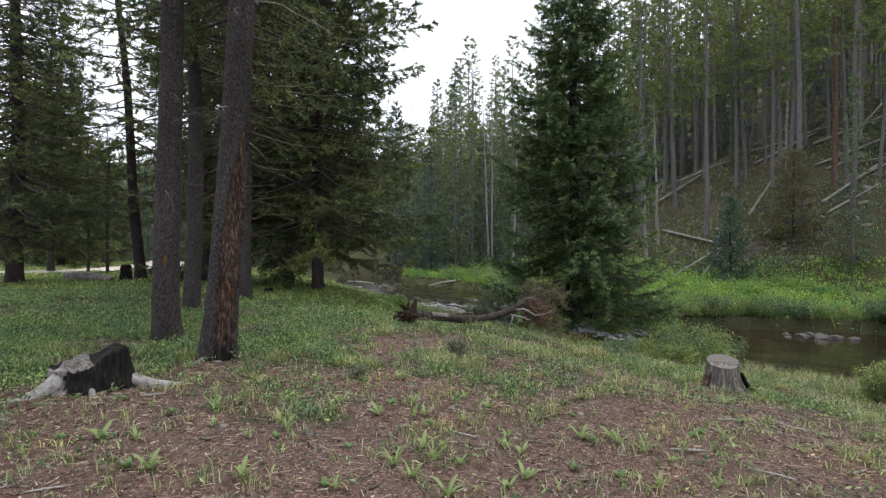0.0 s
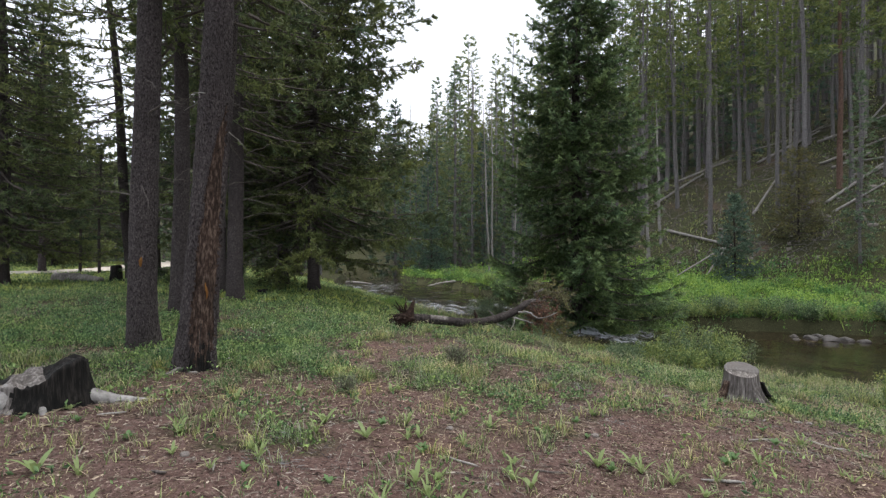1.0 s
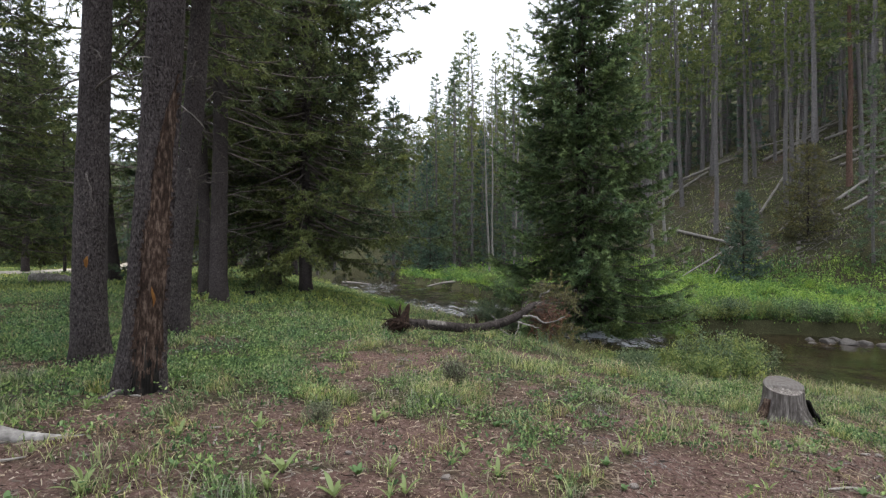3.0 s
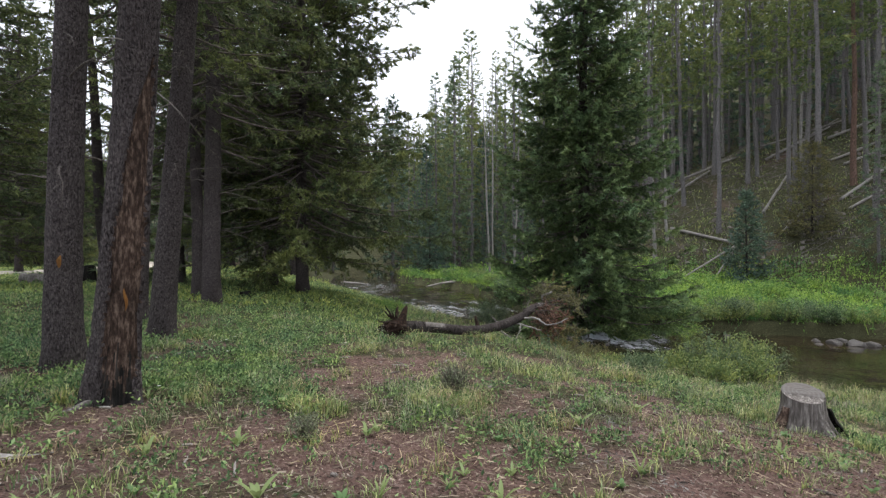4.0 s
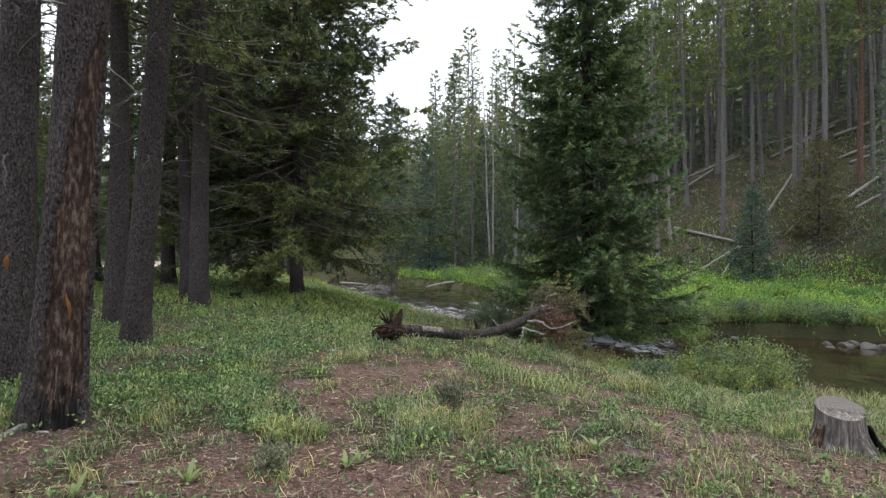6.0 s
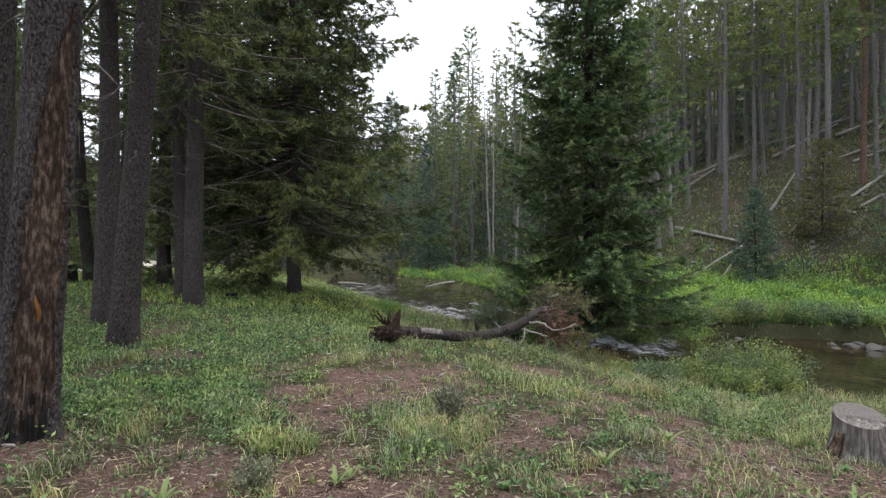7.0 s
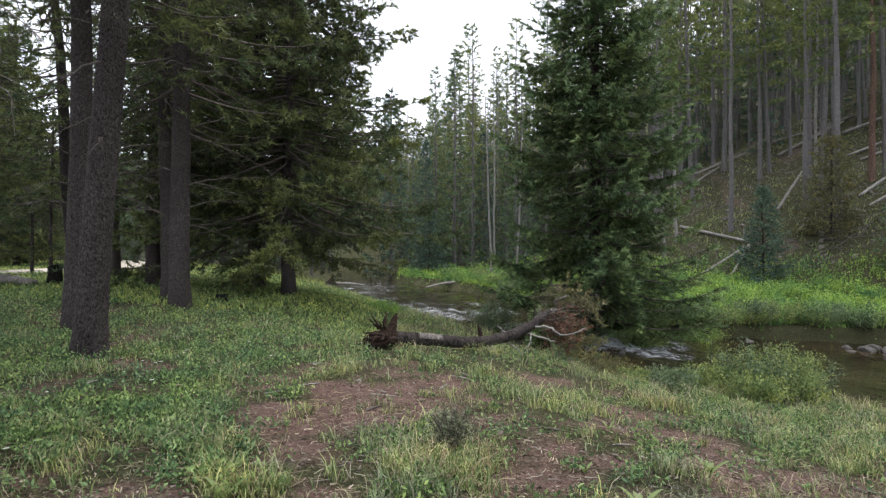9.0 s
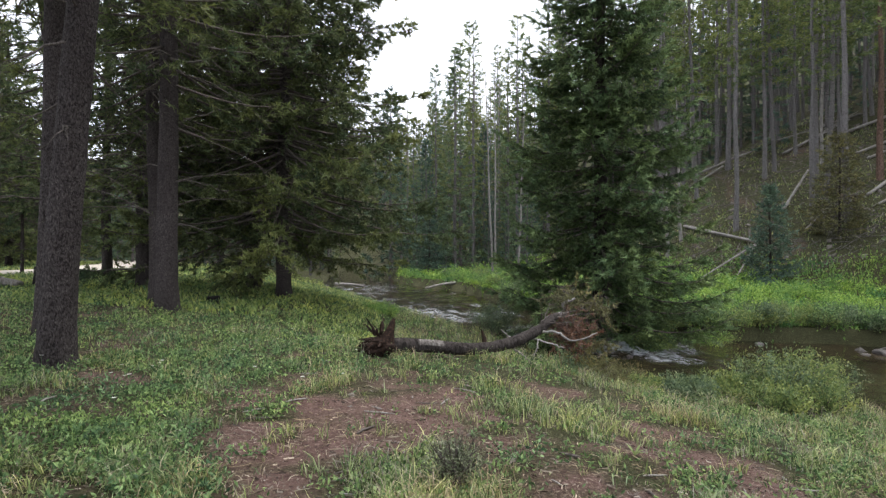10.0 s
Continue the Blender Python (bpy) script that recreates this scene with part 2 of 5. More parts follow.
SOIL, WATER, STONE, CUT = soil_material(), water_material(), stone_material(), cut_top_material()
WET_STONE = stone_material("wet_river_stone", 0.24, 0.55)
ROAD = wood_material("pale_dirt", (0.32, 0.28, 0.23), (0.45, 0.4, 0.34), (0.55, 0.5, 0.44), (2, 2, 2))

# ---- mesh helpers ----


class Geo:
    """Collects corners and faces as arrays and turns them into one mesh."""

    def __init__(self):
        self.v, self.f, self.count, self.growth = [], [], 0, []

    def add(self, v, f):
        self.v.append(np.asarray(v, float).reshape(-1, 3))
        self.f.append(np.asarray(f, int) + self.count)
        self.count += len(self.v[-1])
        return self

    def mesh(self, name, mat, smooth=False):
        me = bpy.data.meshes.new(name)
        v = np.concatenate(self.v)
        sizes = np.concatenate([np.full(len(f), f.shape[1]) for f in self.f])
        loops = np.concatenate([f.ravel() for f in self.f])
        me.vertices.add(len(v))
        me.vertices.foreach_set("co", v.astype(np.float32).ravel())
        me.loops.add(len(loops))
        me.loops.foreach_set("vertex_index", loops.astype(np.int32))
        me.polygons.add(len(sizes))
        me.polygons.foreach_set("loop_start", np.concatenate([[0], np.cumsum(sizes)[:-1]]).astype(np.int32))
        me.update(calc_edges=True)
        me.polygons.foreach_set("use_smooth", np.full(len(sizes), smooth))
        if self.growth:
            me.attributes.new("growth", "FLOAT", "POINT").data.foreach_set("value", np.concatenate(self.growth).astype(np.float32))
        for m in mat if isinstance(mat, (list, tuple)) else [mat]:
            me.materials.append(m)
        return me


def thing(name, at, label, category, group="", kind="", turn=0.0, size=1.0):
    """An Empty at the base of a thing."""
    ob = new(name)
    ob.empty_display_size = 0.1
    ob.matrix_basis = pose(*at, 0, 0, turn) @ Matrix.Scale(size, 4)
    return tagged(ob, label, category, group, kind)


def part(name, me, parent, label=""):
    ob = new(name, me)
    ob.parent = parent
    return tagged(ob, label)


def unit(v):
    return v / np.maximum(np.linalg.norm(v, axis=-1, keepdims=True), 1e-9)


def tubes(p, r, k=5, cap=False):
    """Tubes round b lines of n points: corners and quads."""
    p, r = np.asarray(p, float), np.asarray(r, float)
    b, n = p.shape[:2]
    t = unit(np.gradient(p, axis=1))
    ref = np.where(np.abs(t[..., 2:3]) > 0.9, [[[1.0, 0, 0]]], [[[0, 0, 1.0]]])
    u = unit(np.cross(t, ref))
    w = np.cross(t, u)
    a = np.arange(k) * 2 * np.pi / k
    v = p[:, :, None] + r[..., None, None] * (u[:, :, None] * np.cos(a)[:, None] + w[:, :, None] * np.sin(a)[:, None])
    i = np.arange(b * n * k).reshape(b, n, k)
    q = np.stack([i[:, :-1], np.roll(i, -1, 2)[:, :-1], np.roll(i, -1, 2)[:, 1:], i[:, 1:]], -1).reshape(-1, 4)
    return v.reshape(-1, 3), q


def value_noise(x, y, seed=0):
    """Smooth random field over the plan, 0 to 1."""
    xi, yi = np.floor(x), np.floor(y)
    fx, fy = x - xi, y - yi
    fx, fy = fx * fx * (3 - 2 * fx), fy * fy * (3 - 2 * fy)

    def h(a, b):
        s = np.sin(a * 127.1 + b * 311.7 + seed * 74.7) * 43758.5453
        return s - np.floor(s)

    return (h(xi, yi) * (1 - fx) + h(xi + 1, yi) * fx) * (1 - fy) + (h(xi, yi + 1) * (1 - fx) + h(xi + 1, yi + 1) * fx) * fy


def fractal(x, y, seed=0, octaves=4):
    total, amp, norm = 0, 1.0, 0
    for o in range(octaves):
        total = total + amp * value_noise(x * 2 ** o + 17 * o, y * 2 ** o - 9 * o, seed + o)
        norm, amp = norm + amp, amp * 0.55
    return total / norm


# ---- the lie of the land ----
# the river from its lower end upward: middle of the water, half width, height of the surface
RIVER = np.array([(26, 0, 4.0, -1.8), (19, 9, 4.2, -1.7), (14.5, 14.2, 4.6, -1.62), (9.8, 16.2, 3.9, -1.52), (5.9, 16.5, 2.6, -1.3), (3.95, 16.95, 1.4, -1.17), (2.55, 20.0, 1.4, -1.1),
                  (0.9, 24.3, 1.7, -1.04), (-0.1, 27.5, 2.4, -1.0), (-1.6, 31.5, 2.7, -0.96), (-4.4, 37, 2.3, -0.92), (-5.6, 43, 2.2, -0.88), (-6.5, 52, 2.2, -0.85), (-8, 66, 2.2, -0.8), (-10, 90, 2.2, -0.75)], float)
# the line that the brow of the near bank follows, and its distance from it
BROW = np.array([(16, -14, 4.2), (14, -5, 4.0), (12.3, 3, 4.3), (9.0, 9.5, 3.7), (6.15, 12.7, 2.6), (4.0, 14.8, 1.8), (2.0, 20.4, 1.6), (0.3, 26.3, 2.7),
                 (-1.6, 30.4, 2.7), (-4.4, 36.5, 2.3), (-5.6, 43, 2.2), (-6.5, 52, 2.2), (-8, 66, 2.2), (-10, 90, 2.2)], float)


def smooth_line(p, n=8):
    """A Catmull-Rom line through p."""
    q = np.vstack([2 * p[0] - p[1], p, 2 * p[-1] - p[-2]])
    t = np.linspace(0, 1, n, endpoint=False)[:, None]
    out = []
    for i in range(1, len(q) - 2):
        a, b, c, d = q[i - 1:i + 3]
        out.append(0.5 * (2 * b + (c - a) * t + (2 * a - 5 * b + 4 * c - d) * t ** 2 + (3 * b - a - 3 * c + d) * t ** 3))
    return np.vstack(out + [p[-1:]])


FLOW, BROW_LINE = smooth_line(RIVER), smooth_line(BROW, 3)


def from_line(line, x, y):
    """Distance from a band's edge (negative inside), side (1: near bank, -1: far bank), place along it."""
    shape = np.shape(x)
    x, y = np.ravel(x).astype(float), np.ravel(y).astype(float)
    best, side, along = np.full(len(x), 1e9), np.zeros(len(x)), np.zeros(len(x))
    for i in range(len(line) - 1):
        ax, ay, aw = line[i, :3]
        bx, by, bw = line[i + 1, :3]
        dx, dy = bx - ax, by - ay
        t = np.clip(((x - ax) * dx + (y - ay) * dy) / (dx * dx + dy * dy), 0, 1)
        d = np.hypot(x - ax - t * dx, y - ay - t * dy)
        e = d - (aw + t * (bw - aw))
        hit = e < best
        best = np.where(hit, e, best)
        side = np.where(hit, np.sign(dx * (y - ay) - dy * (x - ax)), side)
        along = np.where(hit, i + t, along)
    return best.reshape(shape), side.reshape(shape), along.reshape(shape)


def river(x, y):
    return from_line(FLOW, x, y)


def bank_point(k, off):
    """A place off the middle of the river, on the far side."""
    c, d = FLOW[k], unit(FLOW[k + 1, :2] - FLOW[k, :2])
    return c[0] + d[1] * (c[2] + off), c[1] - d[0] * (c[2] + off)


def slope(x, y):
    """Metres up the hillside from its foot, in the plan."""
    s = (x - 15) * 0.75 + (y - 31) * 0.66 + 2.5 + 2.5 * (fractal(x * 0.12, y * 0.12, 8, 2) - 0.5)
    return np.minimum(s, (x - 2.5 - 0.04 * y) * 0.85)


def land_exact(x, y):
    """Height of the ground."""
    x, y = np.asarray(x, float), np.asarray(y, float)
    e, side, along = river(x, y)
    water = np.interp(along, np.arange(len(FLOW)), FLOW[:, 3])
    e = e + 0.35 * (fractal(x * 0.9, y * 0.9, 3) - 0.5)
    brow, over, _ = from_line(BROW_LINE, x, y)
    brow = np.where(over > 0, brow, -brow - 8) + 0.35 * (fractal(x * 0.9, y * 0.9, 3) - 0.5)
    near = np.interp(brow, [2.5, 3.5, 4.5, 6, 8, 10, 20, 60], [-0.36, -0.21, 0.0, 0.1, 0.25, 0.34, 0.45, 0.5])
    low = np.interp(brow, [2.5, 5, 8, 12], [-0.58, -0.36, 0.0, 0.35])
    a, b = np.clip((y - 10.2) / 4.5, 0, 1), np.clip((x + 3.6) / 2.4, 0, 1)
    near = near + (np.minimum(low, near) - near) * a * a * (3 - 2 * a) * b * b * (3 - 2 * b)
    down, left = np.maximum(2.5 - brow, 0), np.maximum(e, 0)
    fall = np.interp(down / (down + left + 1e-6), [0, 0.25, 0.5, 0.9, 1], [0, 0.34, 0.57, 0.86, 1])
    near = near + (np.minimum(water - 0.05, near) - near) * fall
    bed = np.interp(e, [-2.5, -0.6, 0], [-0.5, -0.35, -0.05])
    near = np.where(e < 0, water + bed, near)
    lip = water + 0.45
    rise = np.clip(e / 9, 0, 1)
    far = np.where(e < 0.1, water + np.interp(e, [-2.5, -0.6, -0.05, 0.1], [-0.5, -0.35, -0.14, 0.45]), lip + (-0.2 - lip) * rise * rise * (3 - 2 * rise))
    s = np.maximum(slope(x, y), 0)
    far = far + 60 * np.tanh((0.6 * s * s / (s + 0.8)) / 60)
    rough = 0.06 * (fractal(x * 1.7, y * 1.7, 5) - 0.5) + 0.02 * (fractal(x * 9, y * 9, 6, 2) - 0.5)
    back = 0.32 * np.maximum(y - 58, 0) ** 2 / (np.maximum(y - 58, 0) + 14) * np.clip(1.4 - (y - 58) / 200, 0, 1)
    near = near + 0.16 * np.exp(-(x - 0.9) ** 2 / 2.0 - (y - 10.6) ** 2 / 1.5)
    return np.where(side > 0, near, far) + back + rough * (e > -0.3)


GRID = 0.11
GRID_X, GRID_Y = np.arange(-36, 40, GRID), np.arange(0, 48, GRID)
GRID_Z = land_exact(*np.meshgrid(GRID_X, GRID_Y))


def land(x, y):
    """Height of the ground, read between the points of a fine grid where there are many places to ask for."""
    x, y = np.asarray(x, float), np.asarray(y, float)
    if x.size < 4:
        return land_exact(x, y)
    u, v = (x - GRID_X[0]) / GRID, (y - GRID_Y[0]) / GRID
    inside = (u >= 0) & (v >= 0) & (u < len(GRID_X) - 1) & (v < len(GRID_Y) - 1)
    i, j = np.clip(u.astype(int), 0, len(GRID_X) - 2), np.clip(v.astype(int), 0, len(GRID_Y) - 2)
    fu, fv = u - i, v - j
    z = (GRID_Z[j, i] * (1 - fu) + GRID_Z[j, i + 1] * fu) * (1 - fv) + (GRID_Z[j + 1, i] * (1 - fu) + GRID_Z[j + 1, i + 1] * fu) * fv
    if not inside.all():
        z = np.where(inside, z, 0.0)
        z[~inside] = land_exact(x[~inside], y[~inside])
    return z


def ground_at(x, y):
    return float(land(np.array([x]), np.array([y]))[0])


BARE = [(-2.3, 2.7, 1.1), (2.5, 3.3, 1.1), (1.3, 3.6, 1.5), (2.7, 4.8, 1.0), (0.75, 6.4, 0.45), (-0.5, 7.6, 0.5), (-2.2, 5.1, 0.7), (-2.7, 3.7, 1.1), (-0.9, 9.9, 0.45), (0.1, 2.4, 1.5), (-1.3, 3.0, 0.9),
        (3.3, 5.4, 0.8), (0.2, 8.2, 0.35), (2.0, 6.6, 0.5), (3.25, 6.5, 0.5)]


def cover(x, y):
    """How far plants cover the ground, 0 to 1."""
    c = 0.72 + 1.0 * (fractal(x * 1.1, y * 1.1, 11) - 0.5) - 0.22 * np.clip((x + 2.2) / 1.5, 0, 1) * np.clip((10 - y) / 3, 0, 1) + 0.95 * (fractal(x * 4.5, y * 4.5, 12, 3) - 0.5)
    for bx, by, r in BARE:
        c = c - 0.35 * np.exp(-((x - bx) ** 2 + (y - by) ** 2) / (r * r))
    e, side, _ = river(x, y)
    c = np.where(side > 0, c + 0.25 * np.exp(-((e - 1.5) / 2) ** 2), c + 0.3)
    hill = slope(x, y)
    c = np.where((side < 0) & (hill > 0), c - 0.28 * np.clip(hill / 2.5, 0, 1), c)
    return np.clip(c, 0, 1)


ROAD_LINE = smooth_line(np.array([(-60, 12, 1.6), (-32, 18, 1.6), (-20, 20.8, 1.6), (-16.0, 23.5, 1.5), (-15.8, 28, 1.4), (-19, 38, 1.4), (-27, 52, 1.4)], float), 10)


def off_road(x, y):
    """Distance from the middle of the dirt track."""
    return np.min(np.hypot(np.asarray(x)[:, None] - ROAD_LINE[:, 0], np.asarray(y)[:, None] - ROAD_LINE[:, 1]), 1)


def spread(dense_from, dense_to, step, low, high, growth=1.14):
    """Grid lines: even over a stretch, then wider and wider."""
    mid = list(np.arange(dense_from, dense_to, step))
    up, down, s = [], [], step
    while (mid + up)[-1] < high:
        s *= growth
        up.append((mid + up)[-1] + s)
    s = step
    while (down or mid)[-1 if down else 0] > low:
        s *= growth
        down.append((down or mid)[-1 if down else 0] - s)
    return np.array(down[::-1] + mid + up)


def build_ground():
    xs, ys = spread(-7, 12, 0.11, -420, 420), spread(1, 22, 0.11, -300, 620)
    x, y = np.meshgrid(xs, ys)
    z = land(x, y)
    i = np.arange(x.size).reshape(x.shape)
    q = np.stack([i[:-1, :-1], i[:-1, 1:], i[1:, 1:], i[1:, :-1]], -1).reshape(-1, 4)
    me = Geo().add(np.stack([x, y, z], -1), q).mesh("ground", SOIL, True)
    me.attributes.new("cover", "FLOAT", "POINT").data.foreach_set("value", cover(x, y).astype(np.float32).ravel())
    tagged(new("ground", me), "forest floor of brown soil, needle litter and green turf", "ground", kind="structure")


build_ground()


def build_water():
    line = smooth_line(RIVER, 40)
    d = unit(np.gradient(line[:, :2], axis=0))
    side = np.stack([-d[:, 1], d[:, 0]], -1)
    a = np.linspace(-1, 1, 41)
    xy = line[:, None, :2] + side[:, None] * (a[None, :, None] * (line[:, None, 2:3] + 0.7))
    x, y = xy[..., 0], xy[..., 1]
    along = np.cumsum(np.r_[0, np.hypot(*np.diff(line[:, :2], axis=0).T)])[:, None] + 0 * x
    rush = 1.2 * np.exp(-((y - 17.4) / 1.8) ** 2 - ((x - 4.8) / 2.2) ** 2) + 0.75 * np.exp(-((y - 23.5) / 4) ** 2) + 0.6 * np.exp(-((y - 35) / 5) ** 2) + 0.14 + 0.2 * np.clip((8 - x) / 3, 0, 1)
    wave = (fractal(x * 2.6, y * 2.6, 21) - 0.5) * 0.15 * rush + (fractal(along * 1.5, a * 9 + 0 * x, 22) - 0.5) * 0.09 * rush
    z = line[:, 3:4] + wave
    i = np.arange(x.size).reshape(x.shape)
    q = np.stack([i[:-1, :-1], i[1:, :-1], i[1:, 1:], i[:-1, 1:]], -1).reshape(-1, 4)
    me = Geo().add(np.stack([x, y, z], -1), q).mesh("river_water", WATER, True)
    # white water in the riffles plus painted sky glints further upstream
    foam_glint = np.clip(0.5 * rush - 0.2 + 0.6 * (fractal(along * 0.9, a * 5 + 0 * x, 23) - 0.5), 0, 0.62)
    me.attributes.new("foam_glint", "FLOAT", "POINT").data.foreach_set("value", foam_glint.astype(np.float32).ravel())
    tagged(new("water", me), "shallow amber-brown river with rippled riffles", "river", kind="structure")


build_water()

# ---- conifers ----


def needle_tufts(rng, at, way, q, length, width, spread_=0.75, grow=None):
    """q thin needles round each shoot: corners and triangles."""
    m = len(at)
    jit = rng.normal(size=(m, q, 3))
    d = unit(way[:, None] + spread_ * jit)
    ln = length * (0.6 + 0.7 * rng.random((m, q, 1)))
    base = at[:, None] + way[:, None] * (rng.random((m, q, 1)) - 0.5) * length
    side = unit(np.cross(d, rng.normal(size=(m, q, 3)))) * width * 0.5
    if grow is not None:
        ln = ln * (1 + 0.5 * grow[:, None, None])
        side = side * (1 + 0.4 * grow[:, None, None])
    v = np.stack([base - side, base + side, base + d * ln], 2).reshape(-1, 3)
    return v, np.arange(m * q * 3).reshape(-1, 3)


def crown(rng, height, reach, low, count, twigs=9.0, step=0.12, q=6, length=0.08, width=0.012, droop=0.3, power=0.8, ragged=0.35, curl=0.22,
          inner=0.2, wood=0.012, twig_wood=True, lean=(0.0, 0.0), bare=0.0, splay=0.6, whorl=0.0, fill=0.0, thick=0.2):
    """Boughs of a conifer with twigs and needled shoots: geometry of the needles and of the wood."""
    u = (np.arange(count) + rng.random(count)) / count
    h = low + (height - low) * u
    if whorl:
        h = low + np.round((h - low) / whorl) * whorl + rng.normal(0, 0.04, count)
        h = np.minimum(h, height - 0.05)
    rel = np.clip((height - h) / (height - low), 0, 1)
    az = np.arange(count) * 2.39996 + rng.normal(0, 0.35, count)
    ell = reach * rel ** power * (1 - ragged * rng.random(count)) + 0.12
    ell = np.where(rng.random(count) < fill, 0.45 * ell, ell)
    elev = -droop + (0.55 + droop) * (1 - rel) ** 1.6 + rng.normal(0, 0.09, count)
    out = np.stack([np.cos(az), np.sin(az), 0 * az], -1)
    lat = np.stack([-np.sin(az), np.cos(az), 0 * az], -1)
    s = np.linspace(0, 1, 7)
    bend = rng.normal(0, 0.12, count)
    start = np.stack([lean[0] * h, lean[1] * h, h], -1)
    p = start[:, None] + ell[:, None, None] * (out[:, None] * s[:, None] + lat[:, None] * (bend[:, None] * s ** 2)[..., None])
    p[..., 2] += ell[:, None] * (elev[:, None] * s + curl * (s ** 3 - 0.6 * s))
    r = np.maximum(wood * (0.4 + 0.6 * ell / max(reach, 0.1))[:, None] * (1.15 - s), 0.002)
    gw = Geo()
    gw.add(*tubes(p, r, 4))
    # twigs
    k = np.maximum(4, (ell * twigs).astype(int))
    b = np.repeat(np.arange(count), k)
    t = inner + (1 - inner) * rng.random(len(b)) ** 0.75
    f = np.minimum((t * 6).astype(int), 5)
    w = (t * 6 - f)[:, None]
    pos = p[b, f] * (1 - w) + p[b, f + 1] * w
    tang = unit(p[b, f + 1] - p[b, f])
    sgn = np.where(rng.random(len(b)) < 0.5, -1, 1)[:, None]
    ang = rng.normal(0.85, 0.22, len(b))[:, None] * np.where(t > 0.93, 0.25, 1)[:, None]
    d = tang * np.cos(ang) + lat[b] * sgn * np.sin(ang)
    d[:, 2] += rng.normal(-0.12, thick, len(b)) - droop * 0.35
    d = unit(d)
    tl = (0.12 + 0.42 * ell[b] * (1.05 - t)) * (0.6 + 0.6 * rng.random(len(b)))
    tl = np.minimum(tl, 0.85)
    if twig_wood:
        s3 = np.array([0, 0.5, 1.0])
        tp = pos[:, None] + d[:, None] * (tl[:, None] * s3)[..., None]
        tp[..., 2] -= 0.12 * tl[:, None] * s3 ** 2
        gw.add(*tubes(tp, np.maximum(0.0045 * (1.1 - s3)[None] * np.ones((len(b), 1)), 0.0012), 3))
    # shoots
    alive = rng.random(len(b)) >= bare
    if bare:
        alive |= t > 0.8
    bb = np.flatnonzero(alive)
    c = np.maximum(2, np.ceil(tl[bb] / step).astype(int))
    j = np.repeat(bb, c)
    v = 0.08 + 0.95 * (np.arange(len(j)) - np.repeat(np.cumsum(c) - c, c) + rng.random(len(j))) / np.repeat(c, c)
    at = pos[j] + d[j] * (tl[j] * v)[:, None]
    at[:, 2] -= 0.12 * tl[j] * v ** 2
    way = unit(d[j] + rng.normal(0, 0.3, (len(j), 3)))
    gn = Geo()
    # outer shoots: longer young needles, tinted lighter as if lit
    young_lit_tip = np.clip(1.5 * v - 0.7, 0, 1) * np.clip(2 * t[j] - 0.8, 0.1, 1) * rng.uniform(0.3, 1, len(j))
    gn.add(*needle_tufts(rng, at, way, q, length, width, splay, young_lit_tip))
    gn.growth.append(np.repeat(young_lit_tip, q * 3))
    return gn, gw


def stem(rng, height, r0, r1, sides=14, rings=30, lean=(0.0, 0.0), flare=0.35, rough=0.04, sway=0.03, sink=0.15):
    """A tapering trunk with a flared, fluted foot."""
    s = np.linspace(0, 1, rings) ** 1.5
    z = s * (height + sink) - sink
    zz = np.maximum(z, 0)
    rad = r1 + (r0 - r1) * (1 - zz / height) ** 0.9
    rad = rad * (1 + flare * np.exp(-zz / (1.6 * r0)))
    cx = lean[0] * zz + sway * np.sin(zz * 0.9 + rng.random() * 6)
    cy = lean[1] * zz + sway * np.sin(zz * 0.7 + rng.random() * 6)
    cx, cy = cx - cx[0], cy - cy[0]
    a = np.arange(sides) * 2 * np.pi / sides
    ph = rng.random(3) * 6
    lobes = np.sin(5 * a + ph[0]) * 0.6 + np.sin(3 * a + ph[1]) * 0.4
    rr = rad[:, None] * (1 + 0.22 * lobes * np.exp(-zz / (1.5 * r0))[:, None] + rough * rng.normal(size=(rings, sides)))
    v = np.stack([cx[:, None] + rr * np.cos(a), cy[:, None] + rr * np.sin(a), z[:, None] + 0 * rr], -1)
    i = np.arange(rings * sides).reshape(rings, sides)
    q = np.stack([i[:-1], np.roll(i, -1, 1)[:-1], np.roll(i, -1, 1)[1:], i[1:]], -1).reshape(-1, 4)
    return Geo().add(v, q)


def dead_bough(rng, at, az, length, thick, droop, forks=4, g=None, side=None):
    """One bare, drooping bough with forked twigs."""
    s = np.linspace(0, 1, 9)
    out, lat = np.array([math.cos(az), math.sin(az), 0]), np.array([-math.sin(az), math.cos(az), 0])
    sway = rng.normal(0, 0.22) * s ** 2 + np.cumsum(rng.normal(0, 0.025, 9))
    rise = rng.normal(0.12, 0.2) * s - droop * rng.uniform(0.3, 1.6) * s ** 2 + np.cumsum(rng.normal(0, 0.018, 9))
    p = np.asarray(at) + length * (out * s[:, None] + lat * (sway - sway[0])[:, None])
    p[:, 2] += length * (rise - rise[0])
    g = g or Geo()
    g.add(*tubes(p[None], (thick * (1.1 - s))[None], 5))
    for _ in range(forks):
        f = int(rng.integers(2, 8))
        d = unit(unit(p[f + 1] - p[f - 1]) + lat * rng.normal(0, 0.8) + np.array([0, 0, rng.normal(-0.15, 0.4)]))
        tl = length * rng.uniform(0.12, 0.4)
        s5 = np.linspace(0, 1, 5)
        q = p[f] + d * (tl * s5)[:, None] + np.cumsum(rng.normal(0, 0.05, (5, 3)), 0) * (tl * s5)[:, None]
        q[:, 2] -= 0.25 * tl * s5 ** 2
        h = g
        if side is not None:
            h = Geo()
            side.append(h)
        h.add(*tubes(q[None], (thick * 0.42 * (1.1 - s5))[None], 4))
    return g


